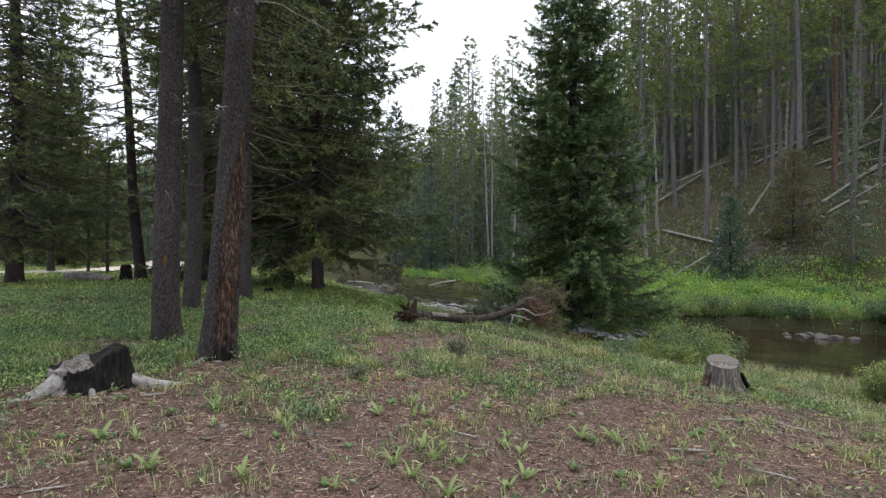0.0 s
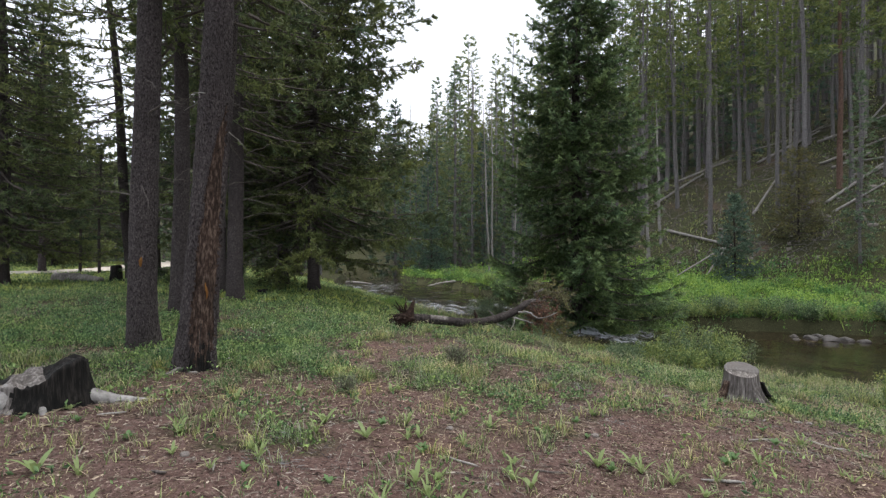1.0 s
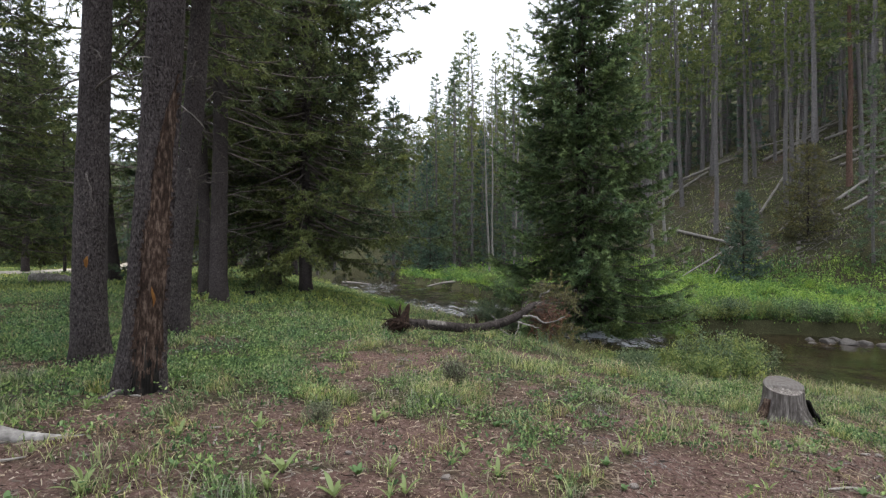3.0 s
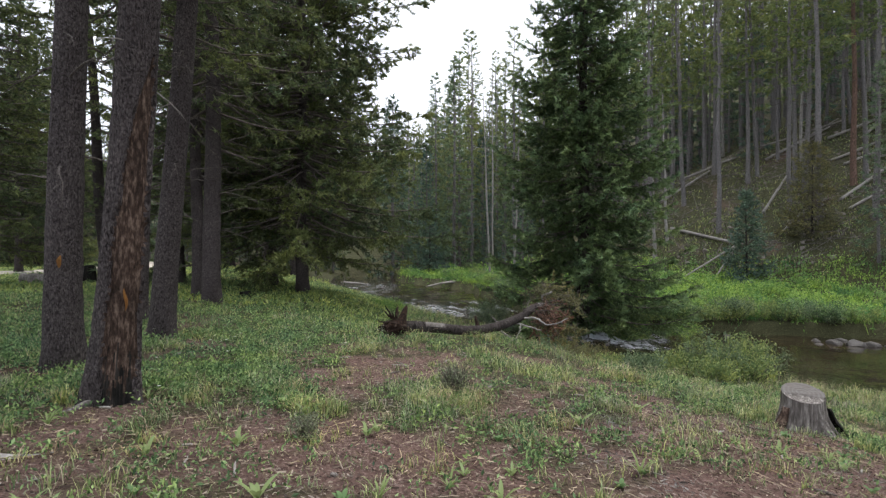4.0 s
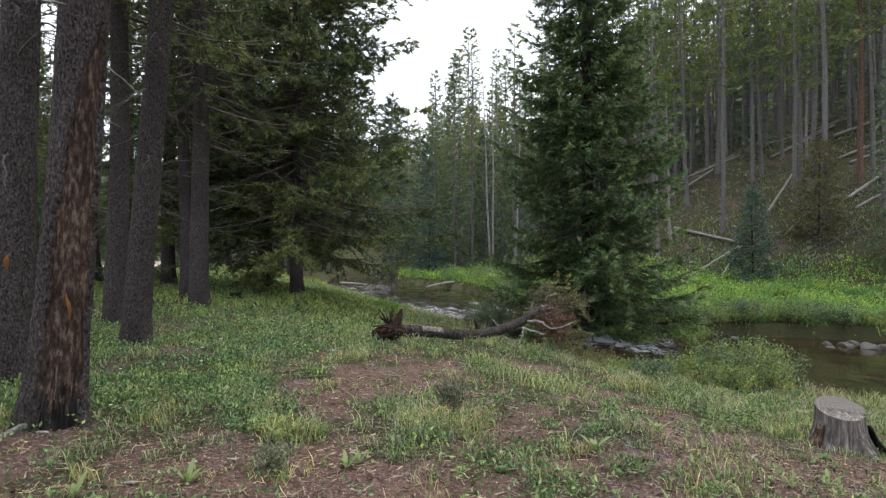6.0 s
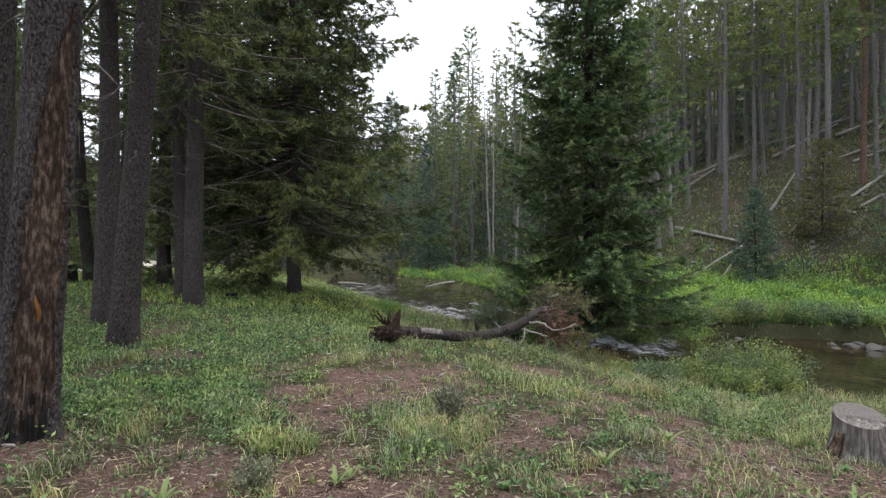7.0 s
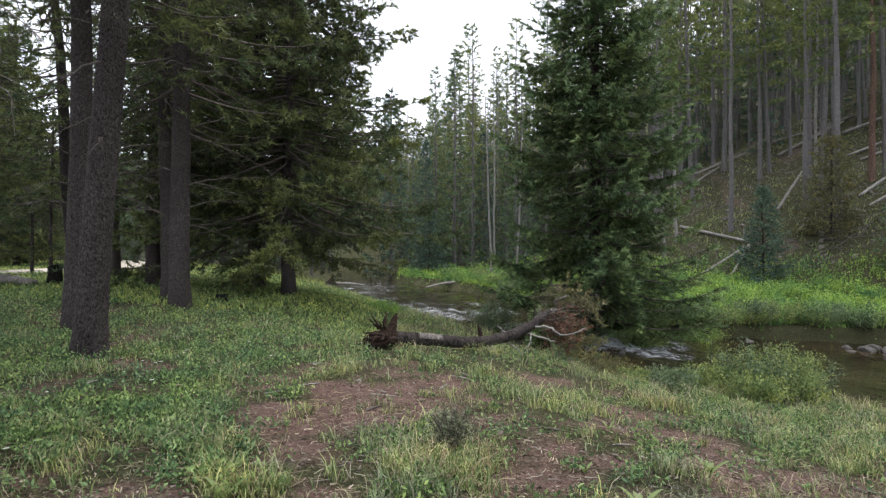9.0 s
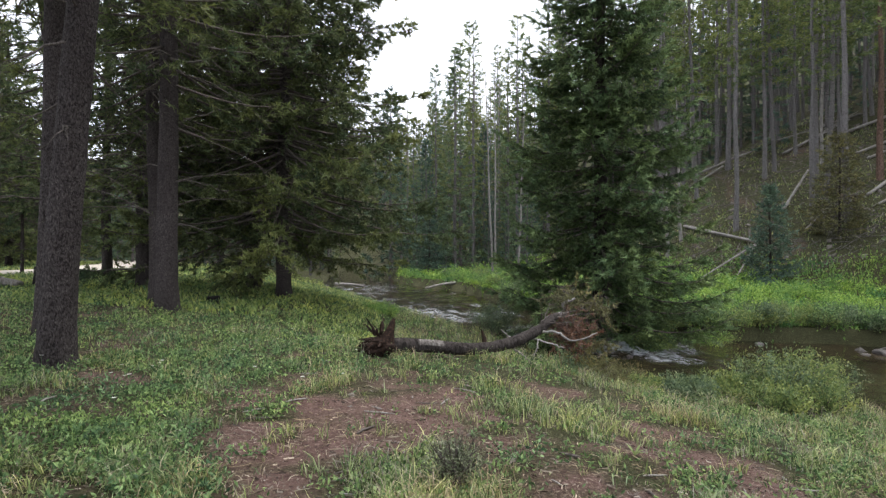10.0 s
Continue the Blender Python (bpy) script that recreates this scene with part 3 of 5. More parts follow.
def dead_boughs(rng, ob, low, high, count, length, mat, thick=0.014, droop=0.35, forks=4, lean=(0.0, 0.0), r0=0.1, single=False):
    """Bare lower boughs: parts of their own, or joined where they are too far to tell apart."""
    g = Geo()
    for _ in range(count):
        h, az = rng.uniform(low, high), rng.uniform(0, 2 * math.pi)
        at = (lean[0] * h + math.cos(az) * r0 * 0.6, lean[1] * h + math.sin(az) * r0 * 0.6, h)
        ell = length * rng.uniform(0.3, 1.1)
        if single:
            side = []
            bough = part("dead_bough", dead_bough(rng, at, az, ell, thick * (0.5 + 0.5 * ell / length), droop, forks, None, side).mesh("dead_bough", mat, True), ob)
            for g1 in side:
                part("twig", g1.mesh("twig", mat, True), bough)
        else:
            dead_bough(rng, at, az, ell, thick * (0.5 + 0.5 * ell / length), droop, forks, g)
    if not single:
        tagged(part("dead_twigwork", g.mesh("dead_twigwork", mat, True), ob, "bare dead lower twigs"), kind="stuff")


SPRUCE_LABEL = "dense dark green spruce tree on the far river bank"


def conifer(name, at, label, seed, height, r0, bark, needles, crown_args, dead=None, dead_mat=None, group="", trunk_args=None, turn=0.0):
    rng = np.random.default_rng(seed)
    ob = thing(name, at, label, "tree", group, turn=turn)
    ta = dict(trunk_args or {})
    part("trunk", stem(rng, height, r0, 0.02, **ta).mesh("trunk", bark, True), ob)
    lean = ta.get("lean", (0.0, 0.0))
    if crown_args:
        gn, gw = crown(rng, height, lean=lean, **crown_args)
        tagged(part("twigwork", gw.mesh("twigwork", TWIG), ob, "thin grey-brown twigs"), kind="stuff")
        part("crown", gn.mesh("crown", needles), ob)
    if dead:
        dead_boughs(rng, ob, mat=dead_mat or TWIG, lean=lean, r0=r0, **dead)
    return ob


def on(x, y, sink=0.0):
    return (x, y, ground_at(x, y) - sink)


# the big spruce over the water
conifer("spruce", on(4.3, 18.5), SPRUCE_LABEL, 5, 15.5, 0.22, BARK_DARK, NEEDLE,
        dict(reach=3.45, low=0.8, count=520, whorl=0.5, fill=0.25, thick=0.1, twigs=11, step=0.08, q=8, length=0.1, width=0.026, droop=0.2, power=0.68, ragged=0.45, curl=0.36, wood=0.03, inner=0.1),
        dead=dict(low=0.4, high=5, count=30, length=1.2, thick=0.012), trunk_args=dict(sides=12))

# tall pines near the path: base, height, foot radius, lean, foot of the crown, reach, boughs
NEAR = [
    (-3.21, 6.48, 15, 0.148, (0.0, 0.0), 4.6, 2.1, 80),
    (-4.5, 10.0, 16, 0.142, (0.0, 0.01), 4.4, 2.3, 90),
    (-3.38, 8.5, 16, 0.145, (0.068, 0.0), 4.4, 2.2, 90),
    (-4.75, 13.3, 17, 0.185, (0.0, 0.0), 4.0, 2.8, 120),
    (-5.6, 14.6, 16, 0.14, (0.0, 0.0), 3.6, 2.5, 110),
    (-7.7, 18.1, 17, 0.19, (0.0, 0.0), 2.6, 2.8, 130),
    (-6.9, 17.6, 15, 0.16, (0.0, 0.0), 2.6, 2.4, 110),
]
NEAR += [
    (-11.5, 15.0, 16, 0.2, (0.0, 0.0), 1.3, 2.8, 440),
    (-9.7, 18.0, 15, 0.17, (-0.08, 0.0), 4.5, 2.2, 60),
    (-11.0, 22.0, 14, 0.16, (0.0, 0.0), 3.0, 2.1, 75),
    (-16.5, 23.5, 12, 0.14, (0.0, 0.0), 2.0, 2.2, 120),
    (-14.6, 23.0, 5.6, 0.06, (0.0, 0.0), 2.0, 1.3, 60),
    (-13.2, 22.0, 5.2, 0.06, (0.0, 0.0), 2.4, 1.2, 50),
    (-20.5, 30.0, 11.5, 0.15, (0.0, 0.0), 0.9, 3.2, 320),
    (-24.0, 33.0, 13, 0.17, (0.0, 0.0), 0.9, 3.2, 260),
    (-22.5, 37.0, 7.5, 0.12, (0.0, 0.0), 0.9, 2.4, 180),
]
for i, (x, y, hh, r, lean, low, reach, boughs) in enumerate(NEAR):
    conifer("pine", on(x, y, 0.02), "tall grey-barked pine trunk standing in green undergrowth", 40 + i, hh, r, BARK, NEEDLE_DARK,
            # the nearest crowns, out of view, get extra boughs to shade the ground below
            dict(reach=reach, low=low, count=int(boughs * (1.9 if y < 11 else 1.15)), twigs=6, step=0.16, q=8, length=0.115 if y < 20 else 0.14, width=0.027 if y < 20 else 0.045, splay=0.8, droop=0.25, power=0.6, wood=0.03, bare=0.15),
            dead=dict(low=1.5, high=min(hh - 2, 7.0), count=36 if 11 < y < 16 else 24, length=0.9 if y < 11 else 1.8 if r > 0.1 else 1.0, thick=0.011 if y < 11 else 0.015 if r > 0.1 else 0.008, single=True), group="pines by the path",
            trunk_args=dict(sides=26, rings=60, lean=lean, rough=0.022, flare=0.22))

# a resin wound on one trunk
spot = new("resin_spot", Geo().add(*tubes(np.array([[(0, 0, -0.06), (0, -0.004, -0.03), (0, -0.006, 0.01), (0.01, -0.002, 0.05)]]), np.array([[0.004, 0.016, 0.02, 0.004]]), 8)).mesh("resin_spot", RESIN, True))
spot.parent = [o for o in scene.objects if o.name.startswith("pine") and o.parent is None][0]
spot.location = (0.05, -0.128, 0.95)
tagged(spot, "orange resin wound")

# the two broad pines whose boughs hang low
for i, (x, y, reach) in enumerate([(-4.0, 17.9, 4.9), (-5.66, 20.5, 5.0), (-6.6, 23.5, 4.6), (-9.5, 37.5, 4.0), (-14.0, 39.0, 4.0)]):
    conifer("broad_pine", on(x, y, 0.02), "broad dark pine with low hanging boughs", 70 + i, 15 if i < 3 else 13, 0.18, BARK, NEEDLE_DARK,
            dict(reach=reach, low=1.7 if i < 2 else 4.0 if i == 2 else 2.3, count=350 if i < 2 else 250 if i == 2 else 140, fill=0.2, thick=0.3, twigs=6.5, step=0.155, q=14, length=0.11, width=0.031, splay=0.9, droop=0.26, power=0.34, ragged=0.6, wood=0.035, bare=0.2, inner=0.25),
            dead=dict(low=1.0, high=8, count=40 if i < 2 else 8, length=2.8, thick=0.014, droop=0.6, forks=5, single=i < 2), group="broad pines", trunk_args=dict(sides=16, rings=30))


# the scarred pine
def scarred_pine():
    rng = np.random.default_rng(90)
    ob = thing("pine", on(-2.225, 5.5, 0.02), "scarred pine with a long stripped red-brown wound in its bark", "tree", "pines by the path")
    lean, height, r0, sides, rings = (0.072, 0.0), 14, 0.15, 96, 260
    s = np.linspace(0, 1, rings) ** 1.9
    z = s * (height + 0.15) - 0.15
    zz = np.maximum(z, 0)
    rad = (0.02 + (r0 - 0.02) * (1 - zz / height) ** 0.9) * (1 + 0.26 * np.exp(-zz / 0.3))
    a = np.arange(sides) * 2 * np.pi / sides - np.pi
    zg, ag = np.meshgrid(z, a, indexing="ij")
    lobes = np.sin(5 * ag + 1) * 0.6 + np.sin(3 * ag + 2) * 0.4
    flake = fractal(ag * 6, zg * 14, 51) - 0.5
    rr = rad[:, None] * (1 + 0.2 * lobes * np.exp(-np.maximum(zg, 0) / 0.26)) + 0.022 * flake
    # the wound: its middle and half width change up the trunk
    mid = np.radians(np.interp(zg, [0, 1.0, 1.7, 2.3], [-48, -45, -36, -14]))
    half = np.radians(np.interp(zg, [0.05, 0.3, 1.0, 1.6, 2.1, 2.45], [30, 44, 46, 38, 26, 0]))
    half = half * (0.8 + 0.5 * fractal(ag * 3 + 9, zg * 5, 55))
    into = half - np.abs(ag - mid)
    wound = into > 0
    rr = rr - np.where(wound, 0.02 + 0.02 * (fractal(ag * 16, zg * 3, 57) - 0.5), 0) + 0.012 * np.exp(-((into + 0.06) / 0.06) ** 2) * (zg < 2.5)
    v = np.stack([lean[0] * zg + rr * np.cos(ag), 0.03 * np.sin(zg) + rr * np.sin(ag), zg], -1)
    i = np.arange(rings * sides).reshape(rings, sides)
    q = np.stack([i[:-1], np.roll(i, -1, 1)[:-1], np.roll(i, -1, 1)[1:], i[1:]], -1).reshape(-1, 4)
    me = Geo().add(v, q).mesh("trunk", [BARK, SCAR, CHAR], True)
    w = wound.ravel()[q].sum(1) >= 3
    low = fractal(ag * 9, zg * 6, 58).ravel()[q[:, 0]] * 0.9 - 0.28 > v[..., 2].ravel()[q[:, 0]]
    me.polygons.foreach_set("material_index", np.where(w, np.where(low, 2, 1), 0).astype(np.int32))
    part("trunk", me, ob)
    # a streak of resin
    t = np.linspace(0, 1, 9)
    c = np.stack([lean[0] * 1.0 + 0.135 * np.cos(-0.95 + 0.06 * np.sin(5 * t)), 0.024 + 0.135 * np.sin(-0.95 + 0.06 * np.sin(5 * t)), 0.66 + 0.15 * t], -1)
    part("resin_streak", Geo().add(*tubes(c[None], (0.002 + 0.009 * np.sin(np.pi * t))[None], 8)).mesh("resin_streak", RESIN, True), ob, "orange resin streak")
    for pts in ([(-0.03, -0.08, 0.07), (-0.09, -0.2, 0.03), (-0.18, -0.34, 0.005), (-0.3, -0.5, -0.02)],):
        p = smooth_line(np.array(pts, float), 5)
        part("surface_root", Geo().add(*tubes(p[None], np.linspace(0.04, 0.012, len(p))[None], 9)).mesh("surface_root", STUMP_WOOD, True), ob, "bare grey surface root")
    dead_boughs(rng, ob, 1.9, 7, 20, 0.7, TWIG_PALE, 0.009, lean=lean, r0=0.16, single=True)
    gn, gw = crown(rng, 14, 2.2, 4.8, 80, 7, 0.16, 7, 0.13, 0.022, 0.25, 0.6, lean=lean, wood=0.03, bare=0.2)
    tagged(part("twigwork", gw.mesh("twigwork", TWIG), ob, "thin grey-brown twigs"), kind="stuff")
    part("crown", gn.mesh("crown", NEEDLE_DARK), ob)


scarred_pine()

# ---- hillside forest ----


def forest_templates():
    made = {}
    for k in range(4):
        h = (19, 22, 17, 24)[k]
        for far in (0, 1):
            made["far_pine" if far else "lodgepole", k] = conifer("lodgepole_pine", (0, 0, -900), "tall slim lodgepole pine with a high thin crown", 210 + k, h, 0.14, BARK_FAR, NEEDLE_PINE,
                dict(reach=1.75, low=h * (0.3 if far else 0.36), count=44 if far else 70, twigs=4 if far else 4.6, step=0.33 if far else 0.27, q=5, length=0.28 if far else 0.24,
                     width=0.085 if far else 0.06, droop=0.1, power=0.5, ragged=0.6, wood=0.02, twig_wood=False, inner=0.3),
                dead=dict(low=1.5, high=h * 0.5, count=6 if far else 18, length=1.3, thick=0.012, forks=0 if far else 1), group="hillside pines", trunk_args=dict(sides=6 if far else 8, rings=8 if far else 16, flare=0.2))
    for k in range(3):
        h = (11, 14, 17)[k]
        for far in (0, 1):
            made["far_spruce" if far else "spruce", k] = conifer("forest_spruce", (0, 0, -900), "slender green spruce in the forest", 230 + k, h, 0.12, BARK_FAR, NEEDLE_FOREST_HAZED if k else NEEDLE_BLUE,
                dict(reach=(1.6, 1.8, 2.0)[k], low=0.3, count=48 if far else 110, twigs=4.4 if far else 5, step=0.3 if far else 0.24, q=5, length=0.27 if far else 0.21,
                     width=0.095 if far else 0.065, droop=0.25, power=0.75, ragged=0.45, wood=0.02, twig_wood=False),
                group="forest spruces", trunk_args=dict(sides=6, rings=8))
    for k in range(2):
        h = (13, 16)[k]
        for far in (0, 1):
            made["far_bushy" if far else "bushy", k] = conifer("bushy_pine", (0, 0, -900), "yellow-green pine with a full crown in the valley", 260 + k, h, 0.12, BARK_FAR, NEEDLE_VALLEY_HAZED,
                dict(reach=2.1, low=1.5, count=60 if far else 85, twigs=4.1 if far else 4.8, step=0.33 if far else 0.27, q=5, length=0.27 if far else 0.24,
                     width=0.095 if far else 0.065, droop=0.12, power=0.55, ragged=0.6, wood=0.02, twig_wood=False, inner=0.25),
                group="bushy pines", trunk_args=dict(sides=6, rings=8))
    for k in range(2):
        made["snag", k] = conifer("snag", (0, 0, -900), "bare silver-grey dead tree", 240 + k, (14, 18)[k], 0.12, SNAG, None, None,
            dead=dict(low=2, high=(13, 17)[k], count=38, length=1.2, thick=0.013, droop=0.2, forks=2), dead_mat=SNAG, group="snags", trunk_args=dict(sides=8, rings=18, flare=0.2))
    made["young", 0] = conifer("young_spruce", (0, 0, -900), "small blue-green spruce sapling on the slope", 250, 4.0, 0.05, BARK_DARK, NEEDLE_BLUE,
            dict(reach=1.3, low=0.12, count=150, fill=0.25, twigs=10, step=0.12, q=6, length=0.11, width=0.036, droop=0.1, power=0.8, wood=0.012, twig_wood=False), group="young spruces",
            trunk_args=dict(sides=6, rings=8))
    return made


FOREST = forest_templates()


def plant(kind, x, y, turn, size, tall=1.0, tilt=0.0, label=""):
    ob = copy_thing(FOREST[kind], pose(*on(x, y, 0.05), tilt, 0, turn) @ Matrix.Diagonal((size, size, size * tall, 1)))
    if label:
        tagged(ob, label)
    return ob


rng = np.random.default_rng(31)
placed = []


def free(x, y, gap):
    return all((x - a) ** 2 + (y - b) ** 2 > gap * gap for a, b in placed)


# trees that stand out on the slope
PICKED = [(("snag", 0), 12.15, 33.46, 0.95, 1.5), (("snag", 1), 13.24, 34.36, 0.8, -2), (("lodgepole", 0), 16.03, 38.57, 1.0, 2), (("lodgepole", 1), 15.57, 33.04, 0.95, 0),
          (("lodgepole", 2), 19.74, 37.62, 1.0, 2), (("lodgepole", 3), 20.5, 37.9, 0.9, 2), (("lodgepole", 1), 20.97, 34.79, 1.0, 0), (("snag", 1), 22.4, 36.4, 0.8, 1),
          (("lodgepole", 3), 12.9, 36.5, 0.9, 0), (("spruce", 1), 18.8, 25.6, 0.62, 0), (("snag", 0), 2.9, 35.0, 0.6, 3), (("snag", 1), 3.5, 39.5, 0.6, -2), (("snag", 0), 4.6, 37.0, 0.6, 2),
          (("spruce", 0), -3.7, 44.0, 1.25, 0), (("spruce", 1), 0.95, 42.0, 1.1, 0), (("spruce", 0), -1.2, 46.0, 0.9, 0), (("lodgepole", 1), 2.4, 46.0, 0.85, 0), (("lodgepole", 0), 5.5, 44.0, 0.95, 0),
          (("young", 0), 14.1, 27.4, 1.05, 0), (("young", 0), -0.8, 40.5, 1.1, 0), (("young", 0), 8.5, 34.5, 0.9, 0)]
for kind, x, y, size, tilt in PICKED:
    placed.append((x, y))
    plant(kind, x, y, (x * 77) % 360, size, {12.15: 0.36, 13.24: 0.62}.get(x, 1.4 if kind[0] == "snag" and x < 8 else 1.0), 0.0).rotation_euler.y += radians(tilt)

# hillside across the river
tries, goal = 0, len(placed) + 250
while len(placed) < goal and tries < 40000:
    tries += 1
    y = rng.uniform(24, 78)
    x = y * rng.uniform(0.1, 0.95)
    s = float(slope(np.array([x]), np.array([y]))[0])
    if s < 5 or s > 42 or not free(x, y, 1.3) or (s < 10 and rng.random() < 0.7):
        continue
    placed.append((x, y))
    u, far = rng.random(), "far_" if s > 10 else ""
    kind = ("far_pine" if far else "lodgepole", int(rng.integers(4))) if u < 0.72 or s < 9 else (far + "spruce", int(rng.integers(3))) if u < 0.9 else ("snag", int(rng.integers(2)))
    plant(kind, x, y, rng.uniform(0, 360), rng.uniform(0.8, 1.2), 1.0, rng.normal(0, 1.5))
# head of the valley
count = 0
while count < 250:
    y = rng.uniform(42, 112) if count < 190 else rng.uniform(60, 105)
    x = y * (rng.uniform(-0.25, 0.22) if count < 190 else rng.uniform(-0.17, 0.13))
    e, side, _ = river(np.array([x]), np.array([y]))
    if e[0] < 0.6 or not free(x, y, 1.5) or (y < 48 and -0.13 < x / y < 0.07):
        continue
    placed.append((x, y))
    count += 1
    u, far = rng.random(), "far_" if y > 52 else ""
    kind = ("far_pine" if far else "lodgepole", int(rng.integers(4))) if u < 0.15 else (far + "spruce", int(rng.integers(3))) if u < 0.42 else (far + "bushy", int(rng.integers(2))) if u < 0.9 else ("snag", int(rng.integers(2)))
    plant(kind, x, y, rng.uniform(0, 360), rng.uniform(0.75, 1.12) * (0.85 if x < -2 else 1.0))
# wood beyond the meadow
count = 0
while count < 120:
    y = rng.uniform(38, 70)
    x = y * rng.uniform(-1.0, -0.2)
    e, side, _ = river(np.array([x]), np.array([y]))
    if e[0] < 1.5 or not free(x, y, 1.6):
        continue
    placed.append((x, y))
    count += 1
    far = "far_" if y > 37 else ""
    u = rng.random()
    kind = (far + "bushy", int(rng.integers(2))) if u < 0.4 else (far + "spruce", int(rng.integers(3)))
    plant(kind, x, y, rng.uniform(0, 360), rng.uniform(0.5, 0.75))

# young growth at the foot of the woods
count = 0
while count < 90:
    y = rng.uniform(38, 64) if count < 50 else rng.uniform(36, 52)
    x = y * (rng.uniform(-0.2, 0.16) if count < 50 else rng.uniform(-1.0, -0.3))
    e, side, _ = river(np.array([x]), np.array([y]))
    if e[0] < 0.8 or not free(x, y, 0.9) or (y < 48 and -0.13 < x / y < 0.07):
        continue
    placed.append((x, y))
    count += 1
    tagged(plant(("far_spruce", int(rng.integers(3))), x, y, rng.uniform(0, 360), rng.uniform(0.3, 0.55)), "young green spruce at the edge of the wood", group="young spruces at the wood's edge")

for ob in list(FOREST.values()):
    for o in (*ob.children_recursive, ob):
        bpy.data.objects.remove(o)

# one red-barked pine and an olive young pine on the slope
conifer("red_pine", on(22.85, 32.57, 0.05), "tall pine with bare red-brown bark on the slope", 301, 19, 0.16, BARK_RED, NEEDLE_PINE,
        dict(reach=2.0, low=9, count=60, twigs=5, step=0.22, q=6, length=0.2, width=0.05, droop=0.1, power=0.5, wood=0.02, twig_wood=False), trunk_args=dict(sides=10, rings=16, flare=0.2))
conifer("olive_pine", on(18.1, 28.9, 0.05), "young olive-brown pine on the slope", 302, 4.6, 0.06, BARK_DARK, NEEDLE_OLIVE,
        dict(reach=1.6, low=0.3, count=150, twigs=7, step=0.16, q=6, length=0.15, width=0.03, droop=0.05, power=0.55, ragged=0.6, wood=0.015), trunk_args=dict(sides=6, rings=8))

# ---- dead wood ----


def lying_log(points, r0, r1, label, mat=SNAG, group="", stubs=3, seed=0):
    """A fallen trunk along a line of points, with broken stubs."""
    rng = np.random.default_rng(seed)
    pts = smooth_line(np.array(points, float), 6)
    n = len(pts)
    base = pts[0].copy()
    ob = thing("fallen_log", base, label, "log", group)
    r = np.linspace(r0, r1, n) * (1 + 0.06 * rng.normal(size=n))
    p = pts - base
    p = np.vstack([p[:1] + (p[:1] - p[1:2]) * 0.02, p, p[-1:] + (p[-1:] - p[-2:-1]) * 0.02])
    v, q = tubes(p[None], np.r_[r[0] * 0.3, r, r[-1] * 0.3][None], 10)
    part("stem", Geo().add(v, q).mesh("stem", mat, True), ob)
    for _ in range(stubs):
        f = int(rng.integers(1, n - 1))
        d = unit(rng.normal(size=3) + np.array([0, 0, 0.8]))
        s = np.linspace(0, 1, 4)[:, None]
        t = (pts[f] - base) + d * s * rng.uniform(0.1, 0.5)
        part("stub", Geo().add(*tubes(t[None], (r[f] * 0.25 * (1.1 - s[:, 0]))[None], 5)).mesh("stub", mat, True), ob)
    return ob


def slope_log(ax, ay, bx, by, r, lift=(0.1, 0.1), seed=0):
    pts = [(ax + (bx - ax) * t, ay + (by - ay) * t, 0) for t in (0, 0.33, 0.66, 1)]
    za, zb = ground_at(ax, ay) + lift[0], ground_at(bx, by) + lift[1]
    r = r * 0.58
    pts = [(x, y, max(za + (zb - za) * t, ground_at(x, y) + r * 0.6)) for (x, y, _), t in zip(pts, (0, 0.33, 0.66, 1))]
    lying_log(pts, r, r * 0.65, "bleached fallen log lying across the slope", SNAG, "fallen logs on the slope", 3, seed)


SLOPE_LOGS = [(13.99, 35.65, 15.6, 30.5, 0.17, 0.15, 0.2), (17.99, 32.88, 19.9, 33.8, 0.13, 0.1, 1.2), (15.24, 30.38, 13.18, 28.59, 0.08, 0.5, 0.05), (15.2, 30.6, 11.73, 28.94, 0.09, 0.3, 0.05),
              (17.62, 42.92, 21.27, 41.58, 0.16, 0.2, 0.2), (25.79, 38.89, 30.5, 37.9, 0.17, 0.2, 0.2), (24.0, 36.0, 28.5, 35.4, 0.15, 0.1, 0.3), (22.0, 39.5, 27.0, 40.5, 0.15, 0.2, 0.2),
              (25.5, 34.5, 27.0, 32.5, 0.12, 0.1, 0.4), (17.3, 30.2, 18.9, 30.6, 0.07, 0.05, 0.6), (20.5, 30.0, 24.0, 30.8, 0.12, 0.1, 0.1), (15.0, 40.0, 19.0, 41.2, 0.15, 0.2, 0.2),
              (27.0, 37.0, 31.0, 39.5, 0.14, 0.4, 0.2), (28.0, 34.0, 32.0, 35.5, 0.14, 0.2, 0.2)]
rng = np.random.default_rng(67)
for _ in range(8):
    ax, ay, turn_, ln = rng.uniform(18, 32), rng.uniform(31, 44), rng.uniform(-0.5, 0.6), rng.uniform(2, 6)
    SLOPE_LOGS.append((ax, ay, ax + ln * math.cos(turn_), ay + ln * math.sin(turn_), rng.uniform(0.07, 0.15), 0.15, 0.2))
for i, (ax, ay, bx, by, r, la, lb) in enumerate(SLOPE_LOGS):
    slope_log(ax, ay, bx, by, r, (la, lb), 400 + i)
# driftwood at the river's edge
lying_log([(0.75, 33.2, -0.55), (0.0, 32.6, -0.6), (-0.8, 31.9, -0.74)], 0.07, 0.04, "pale driftwood pole at the water's edge", SNAG, "", 4, 430)
lying_log([(-5.6, 32.9, -0.6), (-5.0, 33.2, -0.62), (-4.2, 33.6, -0.74)], 0.09, 0.05, "pale driftwood pole at the water's edge", SNAG, "", 3, 431)
